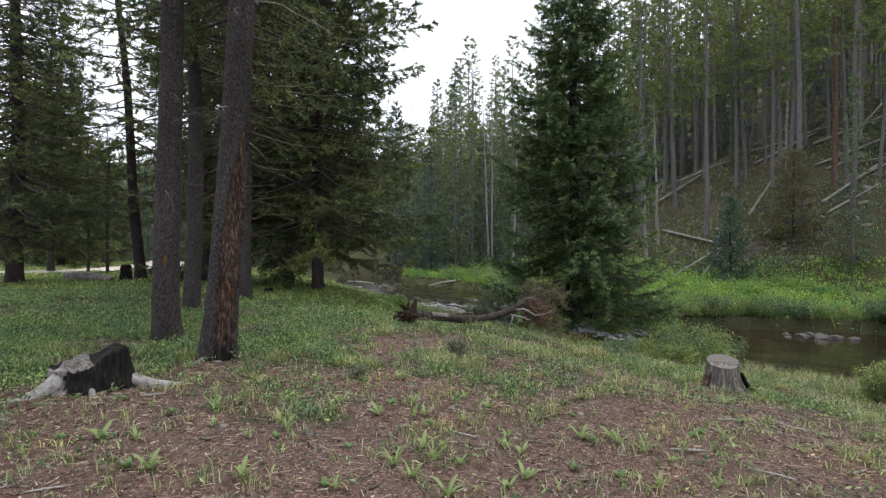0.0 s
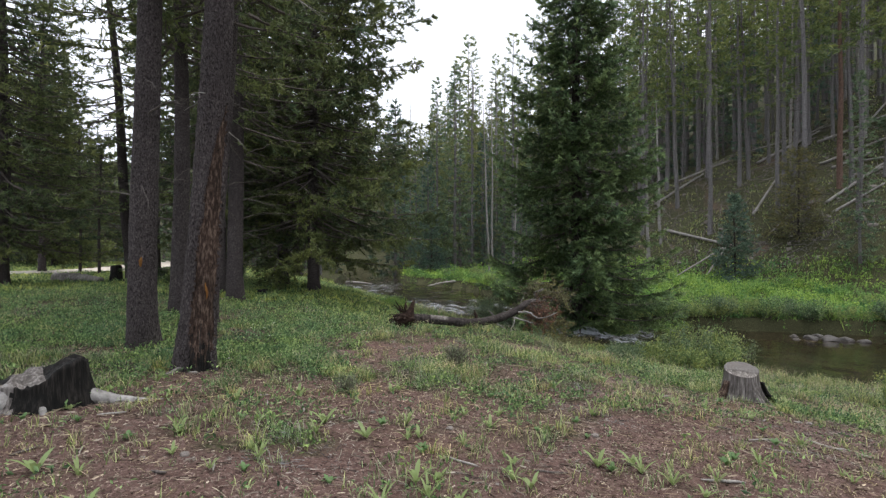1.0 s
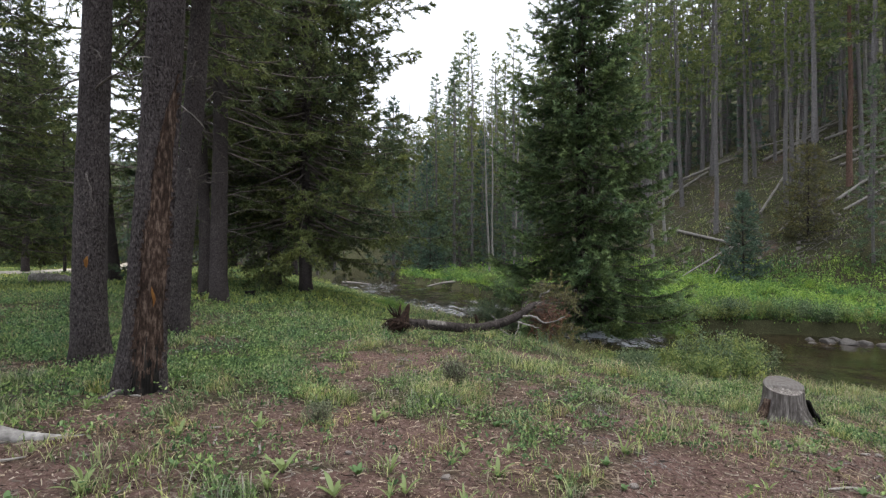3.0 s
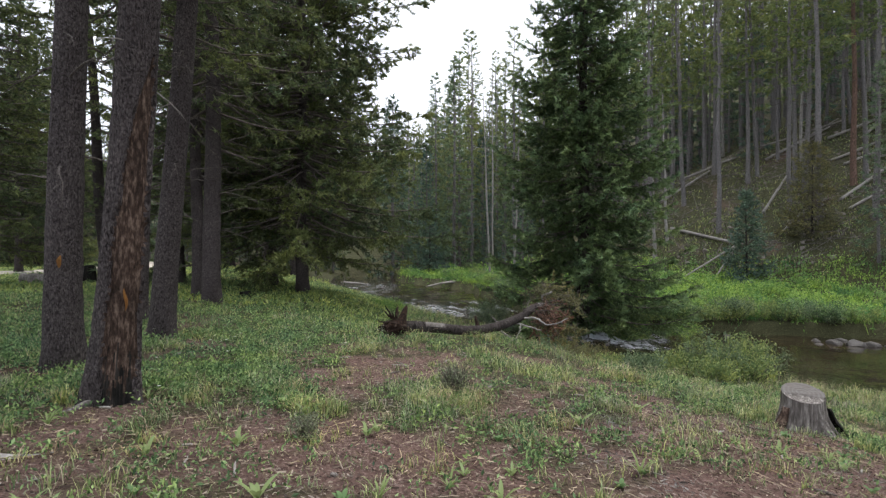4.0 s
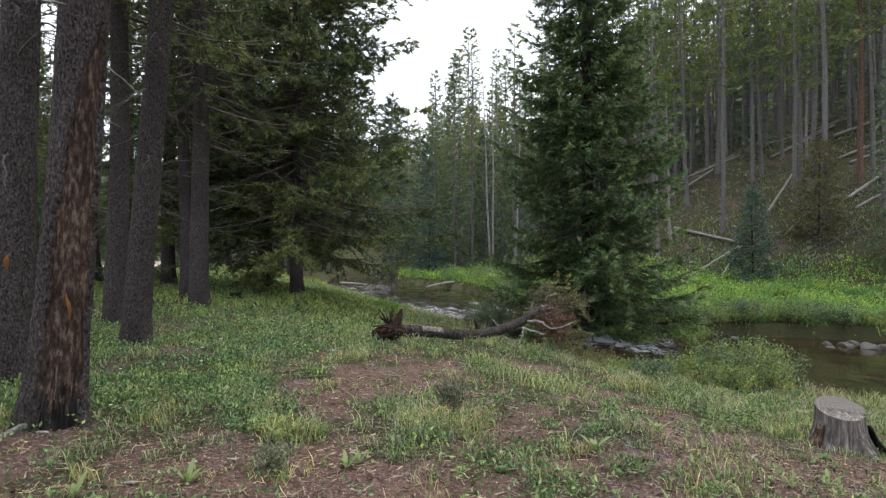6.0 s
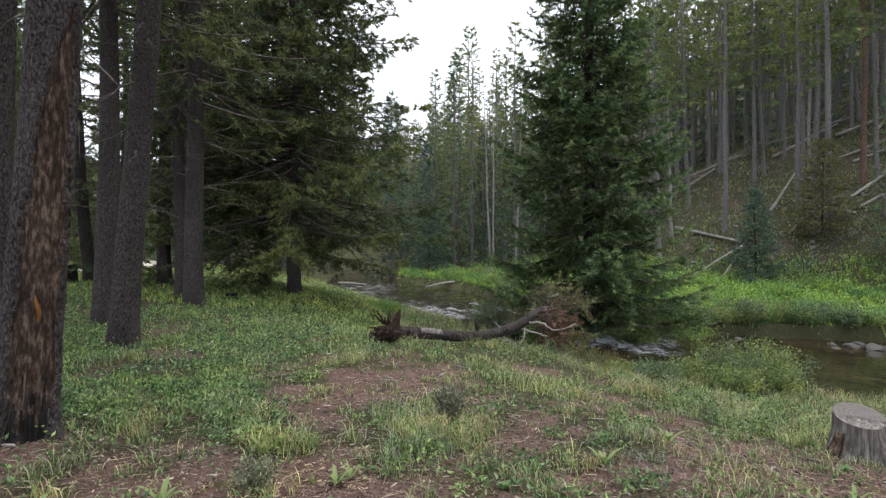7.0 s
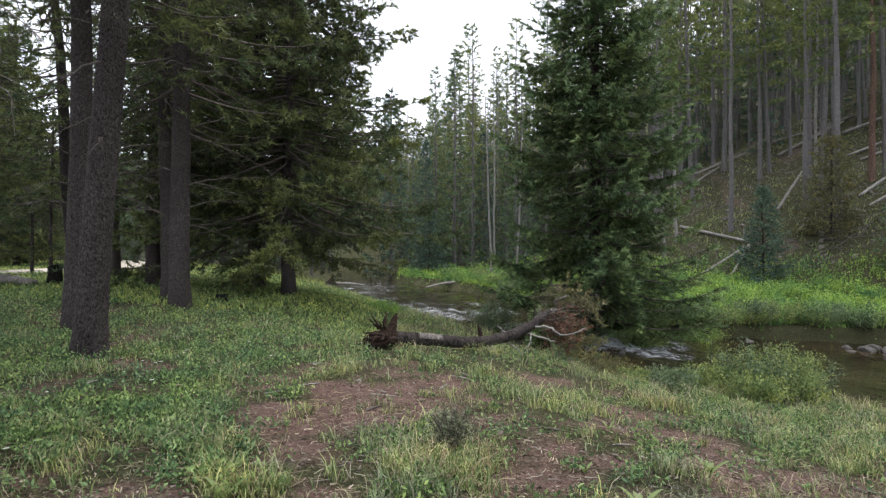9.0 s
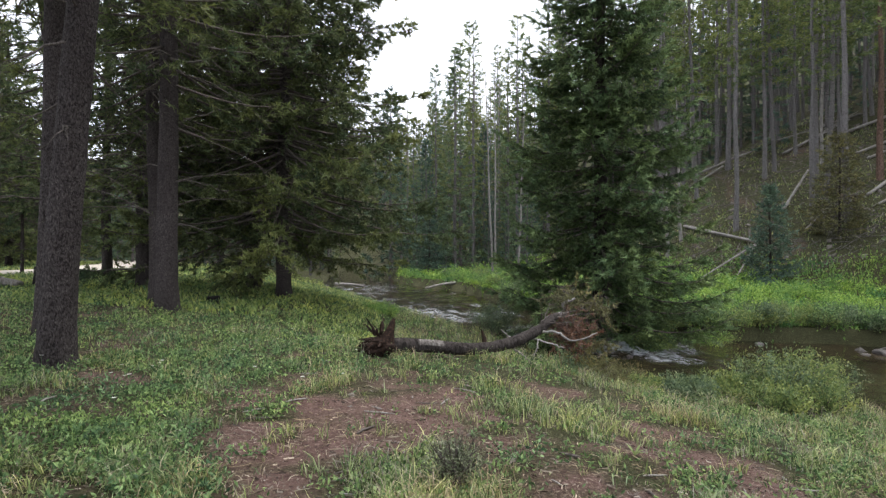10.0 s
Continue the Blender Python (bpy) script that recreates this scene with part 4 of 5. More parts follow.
# old log and stumps in the meadow
gx = ground_at(-10.6, 17)
lying_log([(-11.5, 17.1, gx + 0.12), (-11.0, 17.0, gx + 0.14), (-10.5, 16.9, gx + 0.12), (-9.9, 16.7, gx + 0.06)], 0.17, 0.1, "old grey-brown log lying in the meadow grass", GREY_WOOD, "", 2, 432)


# limbs of the fallen tree: their lines from its root, and their thickness
BARE_LIMBS = [([(2.04, 1.45, 0.2), (2.23, 1.64, 0.3), (2.5, 1.84, 0.31), (2.42, 1.84, 0.45), (2.58, 1.75, 0.54)], 0.042), ([(1.94, 1.2, 0.13), (2.17, 1.04, 0.14), (2.35, 0.95, 0.04), (2.69, 0.95, 0.15)], 0.02),
         ([(1.81, 1.14, 0.05), (2.04, 0.95, 0.01), (2.22, 0.84, -0.03)], 0.017), ([(1.54, 0.84, -0.03), (1.65, 0.64, -0.09), (1.75, 0.54, -0.19)], 0.012), ([(1.9, 1.0, 0.05), (1.86, 0.85, -0.05), (1.78, 0.74, -0.18)], 0.01),
         ([(1.58, 1.05, 0.03), (1.51, 1.04, 0.08), (1.4, 0.99, 0.19)], 0.018)]


def fallen_tree():
    rng = np.random.default_rng(77)
    ox, oy = -0.52, 10.05
    oz = ground_at(ox, oy)
    ob = thing("fallen_tree", (ox, oy, oz), "uprooted fallen pine with a torn root plate and dead brown crown", "fallen tree")
    pts = smooth_line(np.array([(0.0, 0.0, 0.15), (0.45, 0.18, 0.11), (1.0, 0.42, 0.03), (1.5, 0.75, 0.05), (1.95, 1.2, 0.16), (2.2, 1.55, 0.27), (2.3, 1.68, 0.29)]), 7)
    n = len(pts)
    r = np.interp(np.linspace(0, 1, n), [0, 0.15, 0.6, 1], [0.09, 0.078, 0.07, 0.05])
    rest = land(pts[:, 0] + ox, pts[:, 1] + oy) - oz + 0.6 * r
    pts[:, 2] = np.maximum(pts[:, 2] - oz, rest)
    v, q = tubes(pts[None], r[None], 26)
    out = unit(v.reshape(n, 26, 3) - pts[:, None])
    g = fractal(np.arange(n)[:, None] * 0.9 + np.zeros((1, 26)), np.arange(26)[None] * 0.8 + np.zeros((n, 1)), 61) - 0.5
    v = (v.reshape(n, 26, 3) + out * (0.025 * g)[..., None]).reshape(-1, 3)
    me = Geo().add(v, q).mesh("trunk", [BARK_DARK, STUMP_WOOD], True)
    c = v[q].mean(1)
    over = c[:, 2] - np.interp(c[:, 0], pts[:, 0], pts[:, 2])
    bare = (c[:, 0] > 0.36) & (c[:, 0] < 0.62) & (over > 0.09 * fractal(c[:, 0] * 9, c[:, 1] * 9, 65) - 0.02)
    me.polygons.foreach_set("material_index", bare.astype(np.int32))
    part("trunk", me, ob, "dark barked trunk with a bare pale patch")
    # the torn root plate
    a, b = np.meshgrid(np.linspace(0, 2 * np.pi, 29)[:-1], np.linspace(0, np.pi, 15), indexing="ij")
    lump = fractal(a * 2.2 + 3, b * 3, 63) - 0.5 + 1.1 * (fractal(a * 6, b * 8, 64, 2) - 0.5)
    rr = 1 + 0.8 * lump
    rv = np.stack([-0.13 + 0.21 * rr * np.cos(b), 0.22 * rr * np.sin(b) * np.cos(a), 0.07 + (0.13 + 0.06 * np.cos(b)) * rr * np.sin(b) * np.sin(a)], -1)
    i = np.arange(a.size).reshape(a.shape)
    rq = np.stack([i[:, :-1], i[:, 1:], np.roll(i, -1, 0)[:, 1:], np.roll(i, -1, 0)[:, :-1]], -1).reshape(-1, 4)
    part("root_plate", Geo().add(rv, rq).mesh("root_plate", ROT, True), ob, "torn red-brown root plate")
    for k in range(16):
        d = unit(np.array([rng.normal(-0.5, 0.4), rng.normal(0, 0.9), rng.normal(0.25, 0.6)]))
        s = np.linspace(0, 1, 6)[:, None]
        ln = rng.uniform(0.12, 0.32)
        t = np.array([-0.1, 0, 0.16]) + d * (0.1 + s * ln) + np.cumsum(rng.normal(0, 0.012, (6, 3)), 0)
        t[:, 2] = np.maximum(t[:, 2], 0.0)
        part("root", Geo().add(*tubes(t[None], (0.022 * (1.1 - s[:, 0]))[None], 6)).mesh("root", ROT, True), ob)
    s = np.linspace(0, 1, 6)[:, None]
    t = np.array([-0.04, -0.05, 0.16]) + s * np.array([0.09, 0.0, 0.27])
    part("root", Geo().add(*tubes(t[None], (np.array([0.1, 0.08, 0.06, 0.045, 0.035, 0.012]))[None], 7)).mesh("root", ROT, True), ob, "upright splintered root spike")
    # bare limbs: the bleached, twisted top and the ones that hang towards the path, then thin boughs
    for line, r0 in BARE_LIMBS:
        p = smooth_line(np.array(line, float), 6)
        p[:, 2] -= oz
        p[1:-1] += rng.normal(0, 0.006, (len(p) - 2, 3))
        part("limb", Geo().add(*tubes(p[None], np.linspace(r0, r0 * 0.4, len(p))[None], 8)).mesh("limb", SNAG, True), ob, "bleached bare limb")
    for k in range(9):
        f = int(rng.integers(n * 0.6, n))
        az = rng.normal(-0.4, 1.3)
        g = dead_bough(rng, pts[f], az, rng.uniform(0.3, 0.7), 0.012, rng.uniform(-0.3, 0.5), 5)
        part("bough", g.mesh("bough", TWIG, True), ob)
    k = int(np.argmin(np.abs(pts[:, 0] - 1.15)))
    t = pts[k] + np.array([(0, 0.02, 0), (-0.01, 0.03, 0.12), (-0.04, 0.03, 0.22)])
    part("stub", Geo().add(*tubes(t[None], np.array([[0.035, 0.03, 0.012]]), 7)).mesh("stub", ROT, True), ob, "broken red-brown stub")
    # dead crown: a red-brown fan below the top, faded olive tufts round it
    m = 300
    heart = np.array([(2.4, 1.5, 0.05), (2.45, 1.45, 0.12), (2.47, 2.0, 0.5), (2.86, 1.84, 0.34), (2.74, 1.45, -0.2)])
    k = np.arange(m) % 5
    c = heart[k] - (0, 0, oz) + rng.normal(size=(m, 3)) * np.array([0.17, 0.17, 0.12])
    c[:, 2] = np.maximum(c[:, 2], land(c[:, 0] + ox, c[:, 1] + oy) - oz + 0.03)
    d = unit(rng.normal(size=(m, 3)) + np.array([0.3, 0, -0.1]))
    s4 = np.linspace(-0.5, 1, 5)
    tw = c[:, None] + d[:, None] * (0.22 * s4)[None, :, None] + rng.normal(0, 0.012, (m, 5, 3))
    tagged(part("twigwork", Geo().add(*tubes(tw, 0.0035 * np.ones((m, 1)) * (1.2 - np.linspace(0, 1, 5)), 3)).mesh("twigwork", TWIG), ob, "tangle of dead grey twigs"), kind="stuff")
    j = rng.integers(0, m, 1100)
    at = c[j] + d[j] * rng.uniform(-0.05, 0.24, (1100, 1))
    keep = k[j] < 2
    tagged(part("faded_foliage", Geo().add(*needle_tufts(rng, at[~keep], d[j][~keep], 9, 0.06, 0.012, 0.9)).mesh("faded_foliage", NEEDLE_OLIVE), ob, "faded olive needles"), kind="stuff")
    tagged(part("dead_foliage", Geo().add(*needle_tufts(rng, at[keep], d[j][keep], 9, 0.06, 0.012, 0.9)).mesh("dead_foliage", NEEDLE_DEAD), ob, "red-brown dead needles"), kind="stuff")


fallen_tree()


def tangle(x, y, seed, size):
    """Dead brown bough ends with greenish-brown tufts beside the fallen tree."""
    rng = np.random.default_rng(seed)
    ob = thing("dead_brush", on(x, y), "tangle of dead brown brush by the fallen tree", "brush", "dead brush")
    m = 90
    az, el = rng.uniform(0, 2 * np.pi, m), rng.uniform(0.3, 1.4, m)
    d = np.stack([np.cos(az) * np.cos(el), np.sin(az) * np.cos(el), np.sin(el)], -1)
    s = np.linspace(0, 1, 6)
    ln = size * rng.uniform(0.4, 1.0, m)
    p = d[:, None] * (ln[:, None] * s)[..., None] + np.cumsum(rng.normal(0, 0.02, (m, 6, 3)), 1)
    p[..., 2] -= 0.25 * ln[:, None] * s ** 2
    p[..., :2] += rng.normal(0, 0.12, (m, 1, 2))
    tagged(part("stemwork", Geo().add(*tubes(p, 0.006 * np.ones((m, 1)) * (1.15 - s), 4)).mesh("stems", TWIG), ob, "thin grey dead stems"), kind="stuff")
    j = rng.integers(0, m, 900)
    f = rng.integers(2, 6, 900)
    at = p[j, f] + rng.normal(0, 0.03, (900, 3))
    tagged(part("foliage", Geo().add(*needle_tufts(rng, at, unit(d[j]), 7, 0.06, 0.011, 1.0)).mesh("tufts", NEEDLE_OLIVE), ob, "faded olive-brown tufts"), kind="stuff")


for i, (x, y, sz) in enumerate([(2.75, 12.6, 0.5), (2.55, 11.9, 0.4), (2.45, 11.4, 0.35), (2.95, 12.0, 0.4)]):
    tangle(x, y, 500 + i, sz)


def burnt_stump():
    ob = thing("stump", on(-2.66, 4.22, 0.04), "low broken stump, charred black with weathered grey roots", "stump")
    rings, sides = 26, 64
    a = np.arange(sides) * 2 * np.pi / sides
    t = np.linspace(0, 1, rings)
    tg, ag = np.meshgrid(t, a, indexing="ij")
    wall = np.minimum(tg / 0.65, 1)
    rim = 0.225 + 0.03 * np.sin(2 * ag + 0.6) + 0.03 * (fractal(ag * 2.5, 0 * ag, 71) - 0.5)
    toe = sum(k * np.exp(-(np.angle(np.exp(1j * (ag - c))) / w) ** 2) for c, w, k in ((4.1, 0.5, 0.13), (0.6, 0.35, 0.1), (5.2, 0.3, 0.05), (2.2, 0.6, 0.06)))
    rad = rim + (0.06 + toe) * (1 - wall) ** 2.2
    topf = np.where(tg > 0.65, (1 - (tg - 0.65) / 0.35), 1.0)
    r = rad * topf + 0.018 * (fractal(ag * 5, tg * 8, 72) - 0.5) * topf
    x, y = r * np.cos(ag), r * np.sin(ag)
    hs = 0.21 + 0.125 * np.clip((0.8 * x + 0.6 * y + 0.2) / 0.38, 0, 1) + 0.11 * (fractal(x * 13, y * 13, 73) - 0.5)
    hs = hs - 0.06 * np.exp(-((x - 0.04) ** 2 + (y + 0.14) ** 2) / 0.012)
    z = np.where(tg > 0.65, hs, hs * wall) - 0.05 * (1 - wall)
    i = np.arange(x.size).reshape(x.shape)
    q = np.stack([i[:-1], np.roll(i, -1, 1)[:-1], np.roll(i, -1, 1)[1:], i[1:]], -1).reshape(-1, 4)
    me = Geo().add(np.stack([x, y, z], -1), q).mesh("body", [CHAR, STUMP_WOOD], True)
    c = np.stack([x, y, z], -1).reshape(-1, 3)[q].mean(1)
    flank = np.angle(np.exp(1j * (np.arctan2(c[:, 1], c[:, 0]) - 4.0)))
    pale = (np.abs(flank) + 0.7 * (fractal(c[:, 0] * 12, c[:, 2] * 9, 74) - 0.5) < 0.42) | ((c[:, 2] > 0.19) & (0.8 * c[:, 0] + 0.6 * c[:, 1] < 0.0) & (np.hypot(c[:, 0], c[:, 1]) < 0.19))
    me.polygons.foreach_set("material_index", pale.astype(np.int32))
    part("body", me, ob, "charred stump body with a pale cut face")
    for pts, r0, flat in (([(0.08, 0.03, 0.15), (0.2, 0.08, 0.095), (0.34, 0.13, 0.045), (0.52, 0.22, 0.0), (0.74, 0.34, -0.04)], 0.085, 0.7),
                          ([(-0.1, -0.12, 0.14), (-0.16, -0.22, 0.08), (-0.23, -0.32, 0.035), (-0.34, -0.46, -0.02)], 0.095, 0.6),
                          ([(-0.18, 0.02, 0.06), (-0.34, 0.08, 0.02), (-0.52, 0.14, 0.0), (-0.7, 0.17, -0.03)], 0.03, 0.6),
                          ([(0.12, -0.18, 0.06), (0.15, -0.22, 0.03), (0.18, -0.26, -0.02)], 0.028, 0.7)):
        p = smooth_line(np.array(pts, float), 6)
        fall = land(p[:, 0] - 2.66, p[:, 1] + 4.22) - ground_at(-2.66, 4.22) + 0.02
        p[:, 2] = np.maximum(p[:, 2], fall)
        v, q = tubes(p[None], np.linspace(r0, r0 * 0.2, len(p))[None], 12)
        v = v + 0.012 * (fractal(v[:, 0] * 22, v[:, 1] * 22 + v[:, 2] * 15, 75) - 0.5)[:, None]
        part("root", Geo().add(v, q).mesh("root", ROOT_WOOD, True), ob, "smooth weathered grey root")


burnt_stump()


def sawn_stump():
    ob = thing("stump", on(3.43, 6.85, 0.0), "sawn grey stump with fluted sides and a slanting cut top", "stump")
    rings, sides = 30, 80
    a = np.arange(sides) * 2 * np.pi / sides
    t = np.linspace(0, 1, rings)
    tg, ag = np.meshgrid(t, a, indexing="ij")
    toe = sum(k * np.exp(-(np.angle(np.exp(1j * (ag - c))) / w) ** 2) for c, w, k in ((-1.25, 0.3, 0.2), (3.2, 0.35, 0.16), (-0.35, 0.3, 0.12), (1.3, 0.5, 0.09), (-2.5, 0.25, 0.05)))
    flute = (0.04 * (fractal(ag * 7, tg * 0.7, 81) - 0.5) + 0.008 * np.sin(9 * ag + 2 * tg)) * (1.1 - 0.8 * tg)
    r = 0.184 + 0.012 * np.sin(2 * ag + 0.4) + (0.04 + toe) * (1 - tg) ** 2.2 + flute
    z = tg * 0.335 - 0.08 * (1 - tg) + (0.3 * r * np.sin(ag) + 0.012 * (fractal(ag * 4, 0 * ag, 87) - 0.5)) * tg ** 2
    v = np.stack([r * np.cos(ag), r * np.sin(ag), z], -1)
    i = np.arange(r.size).reshape(r.shape)
    q = np.stack([i[:-1], np.roll(i, -1, 1)[:-1], np.roll(i, -1, 1)[1:], i[1:]], -1).reshape(-1, 4)
    part("body", Geo().add(v, q).mesh("body", STUMP_WOOD, True), ob, "fluted weathered grey sides")
    k = np.linspace(1.0, 0.0, 25)
    kg, a2 = np.meshgrid(k, a, indexing="ij")
    rim = r[-1] * 1.0
    x, y = rim * kg * np.cos(a2), rim * kg * np.sin(a2)
    split = np.clip((y + 0.05 + 0.25 * x + 0.012 * np.sin(23 * x)) / 0.012, 0, 1)
    zt = z[-1] * kg + z[-1].mean() * (1 - kg) + (0.018 * split - 0.014 + 0.014 * (fractal(x * 9, y * 40, 86) - 0.5)) * (kg < 0.99)
    i = np.arange(x.size).reshape(x.shape)
    q = np.stack([i[:-1], np.roll(i, -1, 1)[:-1], np.roll(i, -1, 1)[1:], i[1:]], -1).reshape(-1, 4)
    top = Geo().add(np.stack([x, y, zt + 0.001], -1), q).mesh("cut_top", [CUT, STUMP_WOOD], True)
    # faces in front of the split take paler wood to paint the light there
    top.polygons.foreach_set("material_index", (split.ravel()[q].mean(1) < 0.6).astype(np.int32))
    part("cut_top", top, ob, "grey cut top with growth rings and a split front painted paler as lit")
    for c, w, h, mat, lab in ((-0.25, 0.22, 0.2, CHAR, "black bark slab"), (3.45, 0.15, 0.22, SCAR, "red-brown bark slab")):
        aa = np.linspace(c - w, c + w, 9)
        zz = np.linspace(-0.04, h, 8)
        zg, ang = np.meshgrid(zz, aa, indexing="ij")
        gap = (1 - np.clip(zg / 0.36, 0, 1)) ** 2
        toe = sum(kk * np.exp(-(np.angle(np.exp(1j * (ang - cc))) / ww) ** 2) for cc, ww, kk in ((-1.25, 0.3, 0.2), (3.2, 0.35, 0.16), (-0.35, 0.3, 0.12), (1.3, 0.5, 0.09), (-2.5, 0.25, 0.05)))
        rr = 0.204 + (0.04 + toe) * gap ** 1.3 + 0.02 * (fractal(ang * 9, zg * 12, 84) - 0.5)
        inner = np.stack([(rr - 0.02) * np.cos(ang), (rr - 0.02) * np.sin(ang), zg], -1)
        outer = np.stack([rr * np.cos(ang), rr * np.sin(ang), zg + 0.03 * (fractal(ang * 8, 0 * ang, 85) - 0.5)], -1)
        i = np.arange(72).reshape(8, 9)
        f = np.stack([i[:-1, :-1], i[:-1, 1:], i[1:, 1:], i[1:, :-1]], -1).reshape(-1, 4)
        rimq = [np.array([[i[7, k], i[7, k + 1], 72 + i[7, k + 1], 72 + i[7, k]] for k in range(8)]), np.array([[i[k, 0], i[k + 1, 0], 72 + i[k + 1, 0], 72 + i[k, 0]] for k in range(7)]),
                np.array([[i[k + 1, 8], i[k, 8], 72 + i[k, 8], 72 + i[k + 1, 8]] for k in range(7)])]
        part("bark_slab", Geo().add(np.concatenate([outer.reshape(-1, 3), inner.reshape(-1, 3)]), np.vstack([f, f[:, ::-1] + 72, *rimq])).mesh("bark_slab", mat, True), ob, lab)


sawn_stump()


def small_stump(x, y, h, r, label, seed):
    rng = np.random.default_rng(seed)
    rings, sides = 14, 20
    tg, ag = np.meshgrid(np.linspace(0, 1, rings), np.arange(sides) * 2 * np.pi / sides, indexing="ij")
    w = np.minimum(tg / 0.75, 1)
    rr = (r * (1 + 0.5 * (1 - w) ** 2) + 0.05 * (fractal(ag * 2, tg * 4, seed) - 0.5)) * np.where(tg > 0.75, np.maximum(1 - (tg - 0.75) / 0.25, 0.02), 1)
    z = h * w * (1 + 0.35 * (fractal(ag * 1.5, 0 * ag + seed, seed + 1) - 0.5)) - 0.05 * (1 - w)
    i = np.arange(rr.size).reshape(rr.shape)
    q = np.stack([i[:-1], np.roll(i, -1, 1)[:-1], np.roll(i, -1, 1)[1:], i[1:]], -1).reshape(-1, 4)
    ob = new("stump", Geo().add(np.stack([rr * np.cos(ag), rr * np.sin(ag), z], -1), q).mesh("stump", CHAR, True))
    ob.matrix_basis = pose(*on(x, y, 0.02))
    tagged(ob, label, "stump")


small_stump(-9.75, 17.2, 0.5, 0.15, "dark broken stump standing in the meadow grass", 91)
small_stump(-4.75, 15.3, 0.16, 0.13, "low dark rotten stump in the undergrowth", 92)


# ---- road beyond the meadow ----
def build_road():
    c = ROAD_LINE
    d = unit(np.gradient(c[:, :2], axis=0))
    n = np.stack([-d[:, 1], d[:, 0]], -1)
    a = np.linspace(-1, 1, 7)
    xy = c[:, None, :2] + n[:, None] * (a[None, :, None] * (c[:, None, 2:3] + 0.15 * np.sin(np.arange(len(c)) * 1.7)[:, None, None]))
    z = land(xy[..., 0], xy[..., 1]) + 0.05
    i = np.arange(z.size).reshape(z.shape)
    q = np.stack([i[:-1, :-1], i[1:, :-1], i[1:, 1:], i[:-1, 1:]], -1).reshape(-1, 4)
    tagged(new("road", Geo().add(np.concatenate([xy, z[..., None]], -1), q[:, ::-1]).mesh("road", ROAD, True)), "pale dirt track across the meadow", "road", kind="structure")


build_road()

# ---- rocks ----


def rock_mesh(seed, flat=0.6):
    rng = np.random.default_rng(seed)
    bm = bmesh.new()
    bmesh.ops.create_icosphere(bm, subdivisions=3, radius=1)
    for _ in range(9):
        d = unit(rng.normal(size=3))
        cut = rng.uniform(0.55, 0.85)
        for v in bm.verts:
            over = v.co.dot(Vector(d)) - cut
            if over > 0:
                v.co -= Vector(d) * over * 0.9
    for v in bm.verts:
        v.co *= 1 + 0.08 * noise.noise(v.co * 2.5 + Vector((seed, 0, 0)))
        v.co.z *= flat
    me = bpy.data.meshes.new("rock")
    bm.to_mesh(me)
    bm.free()
    me.materials.append(STONE)
    return me


ROCKS = [rock_mesh(600 + k, (0.55, 0.7, 0.5)[k]) for k in range(3)]


WET_ROCKS = [m.copy() for m in ROCKS]
for m in WET_ROCKS:
    m.materials[0] = WET_STONE


def rock(x, y, z, size, k, label, category="rock", group=""):
    ob = new("rock" if category == "rock" else "stone", (WET_ROCKS if group == "river rocks" else ROCKS)[k % 3])
    ob.matrix_basis = pose(x, y, z, 0, 0, (x * 131 + y * 57) % 360) @ Matrix.Diagonal((size, size * 0.8, size, 1))
    return tagged(ob, label, category, group)


for i, (x, y, size) in enumerate([(11.9, 18.5, 0.3), (12.35, 18.25, 0.33), (12.85, 18.3, 0.36), (13.25, 18.0, 0.26), (11.6, 18.9, 0.2), (12.5, 19.1, 0.3), (11.3, 18.3, 0.14), (9.2, 19.6, 0.16), (8.6, 19.4, 0.13), (5.2, 17.1, 0.14), (4.4, 16.4, 0.12), (6.3, 17.6, 0.13),
                                  (-3.4, 33.5, 0.2), (-4.6, 36.5, 0.18), (-0.3, 24.6, 0.13), (0.9, 23.4, 0.12)]):
    rock(x, y, float(np.interp(river(np.array([x]), np.array([y]))[2][0], np.arange(len(FLOW)), FLOW[:, 3])) - 0.02, size, i, "wet grey-brown rock standing out of the shallow river", "rock", "river rocks")
rng = np.random.default_rng(66)
for i, (x, y, size) in enumerate([(18.4, 30.8, 0.35), (19.1, 31.2, 0.28), (20.3, 30.0, 0.3), (17.0, 31.5, 0.2), (21.0, 28.6, 0.35), (16.2, 33.0, 0.18), (20.9, 27.6, 0.25), (14.3, 31.9, 0.18), (22.3, 29.6, 0.3),
                                  (18.0, 29.4, 0.16), (23.5, 31.0, 0.25), (13.2, 31.6, 0.15), (16.6, 35.3, 0.2), (24.4, 33.6, 0.2)]):
    rock(x, y, ground_at(x, y) + 0.03, size, i, "pale grey rock bedded in the slope", "rock", "rocks on the slope")

# ---- shrubs ----


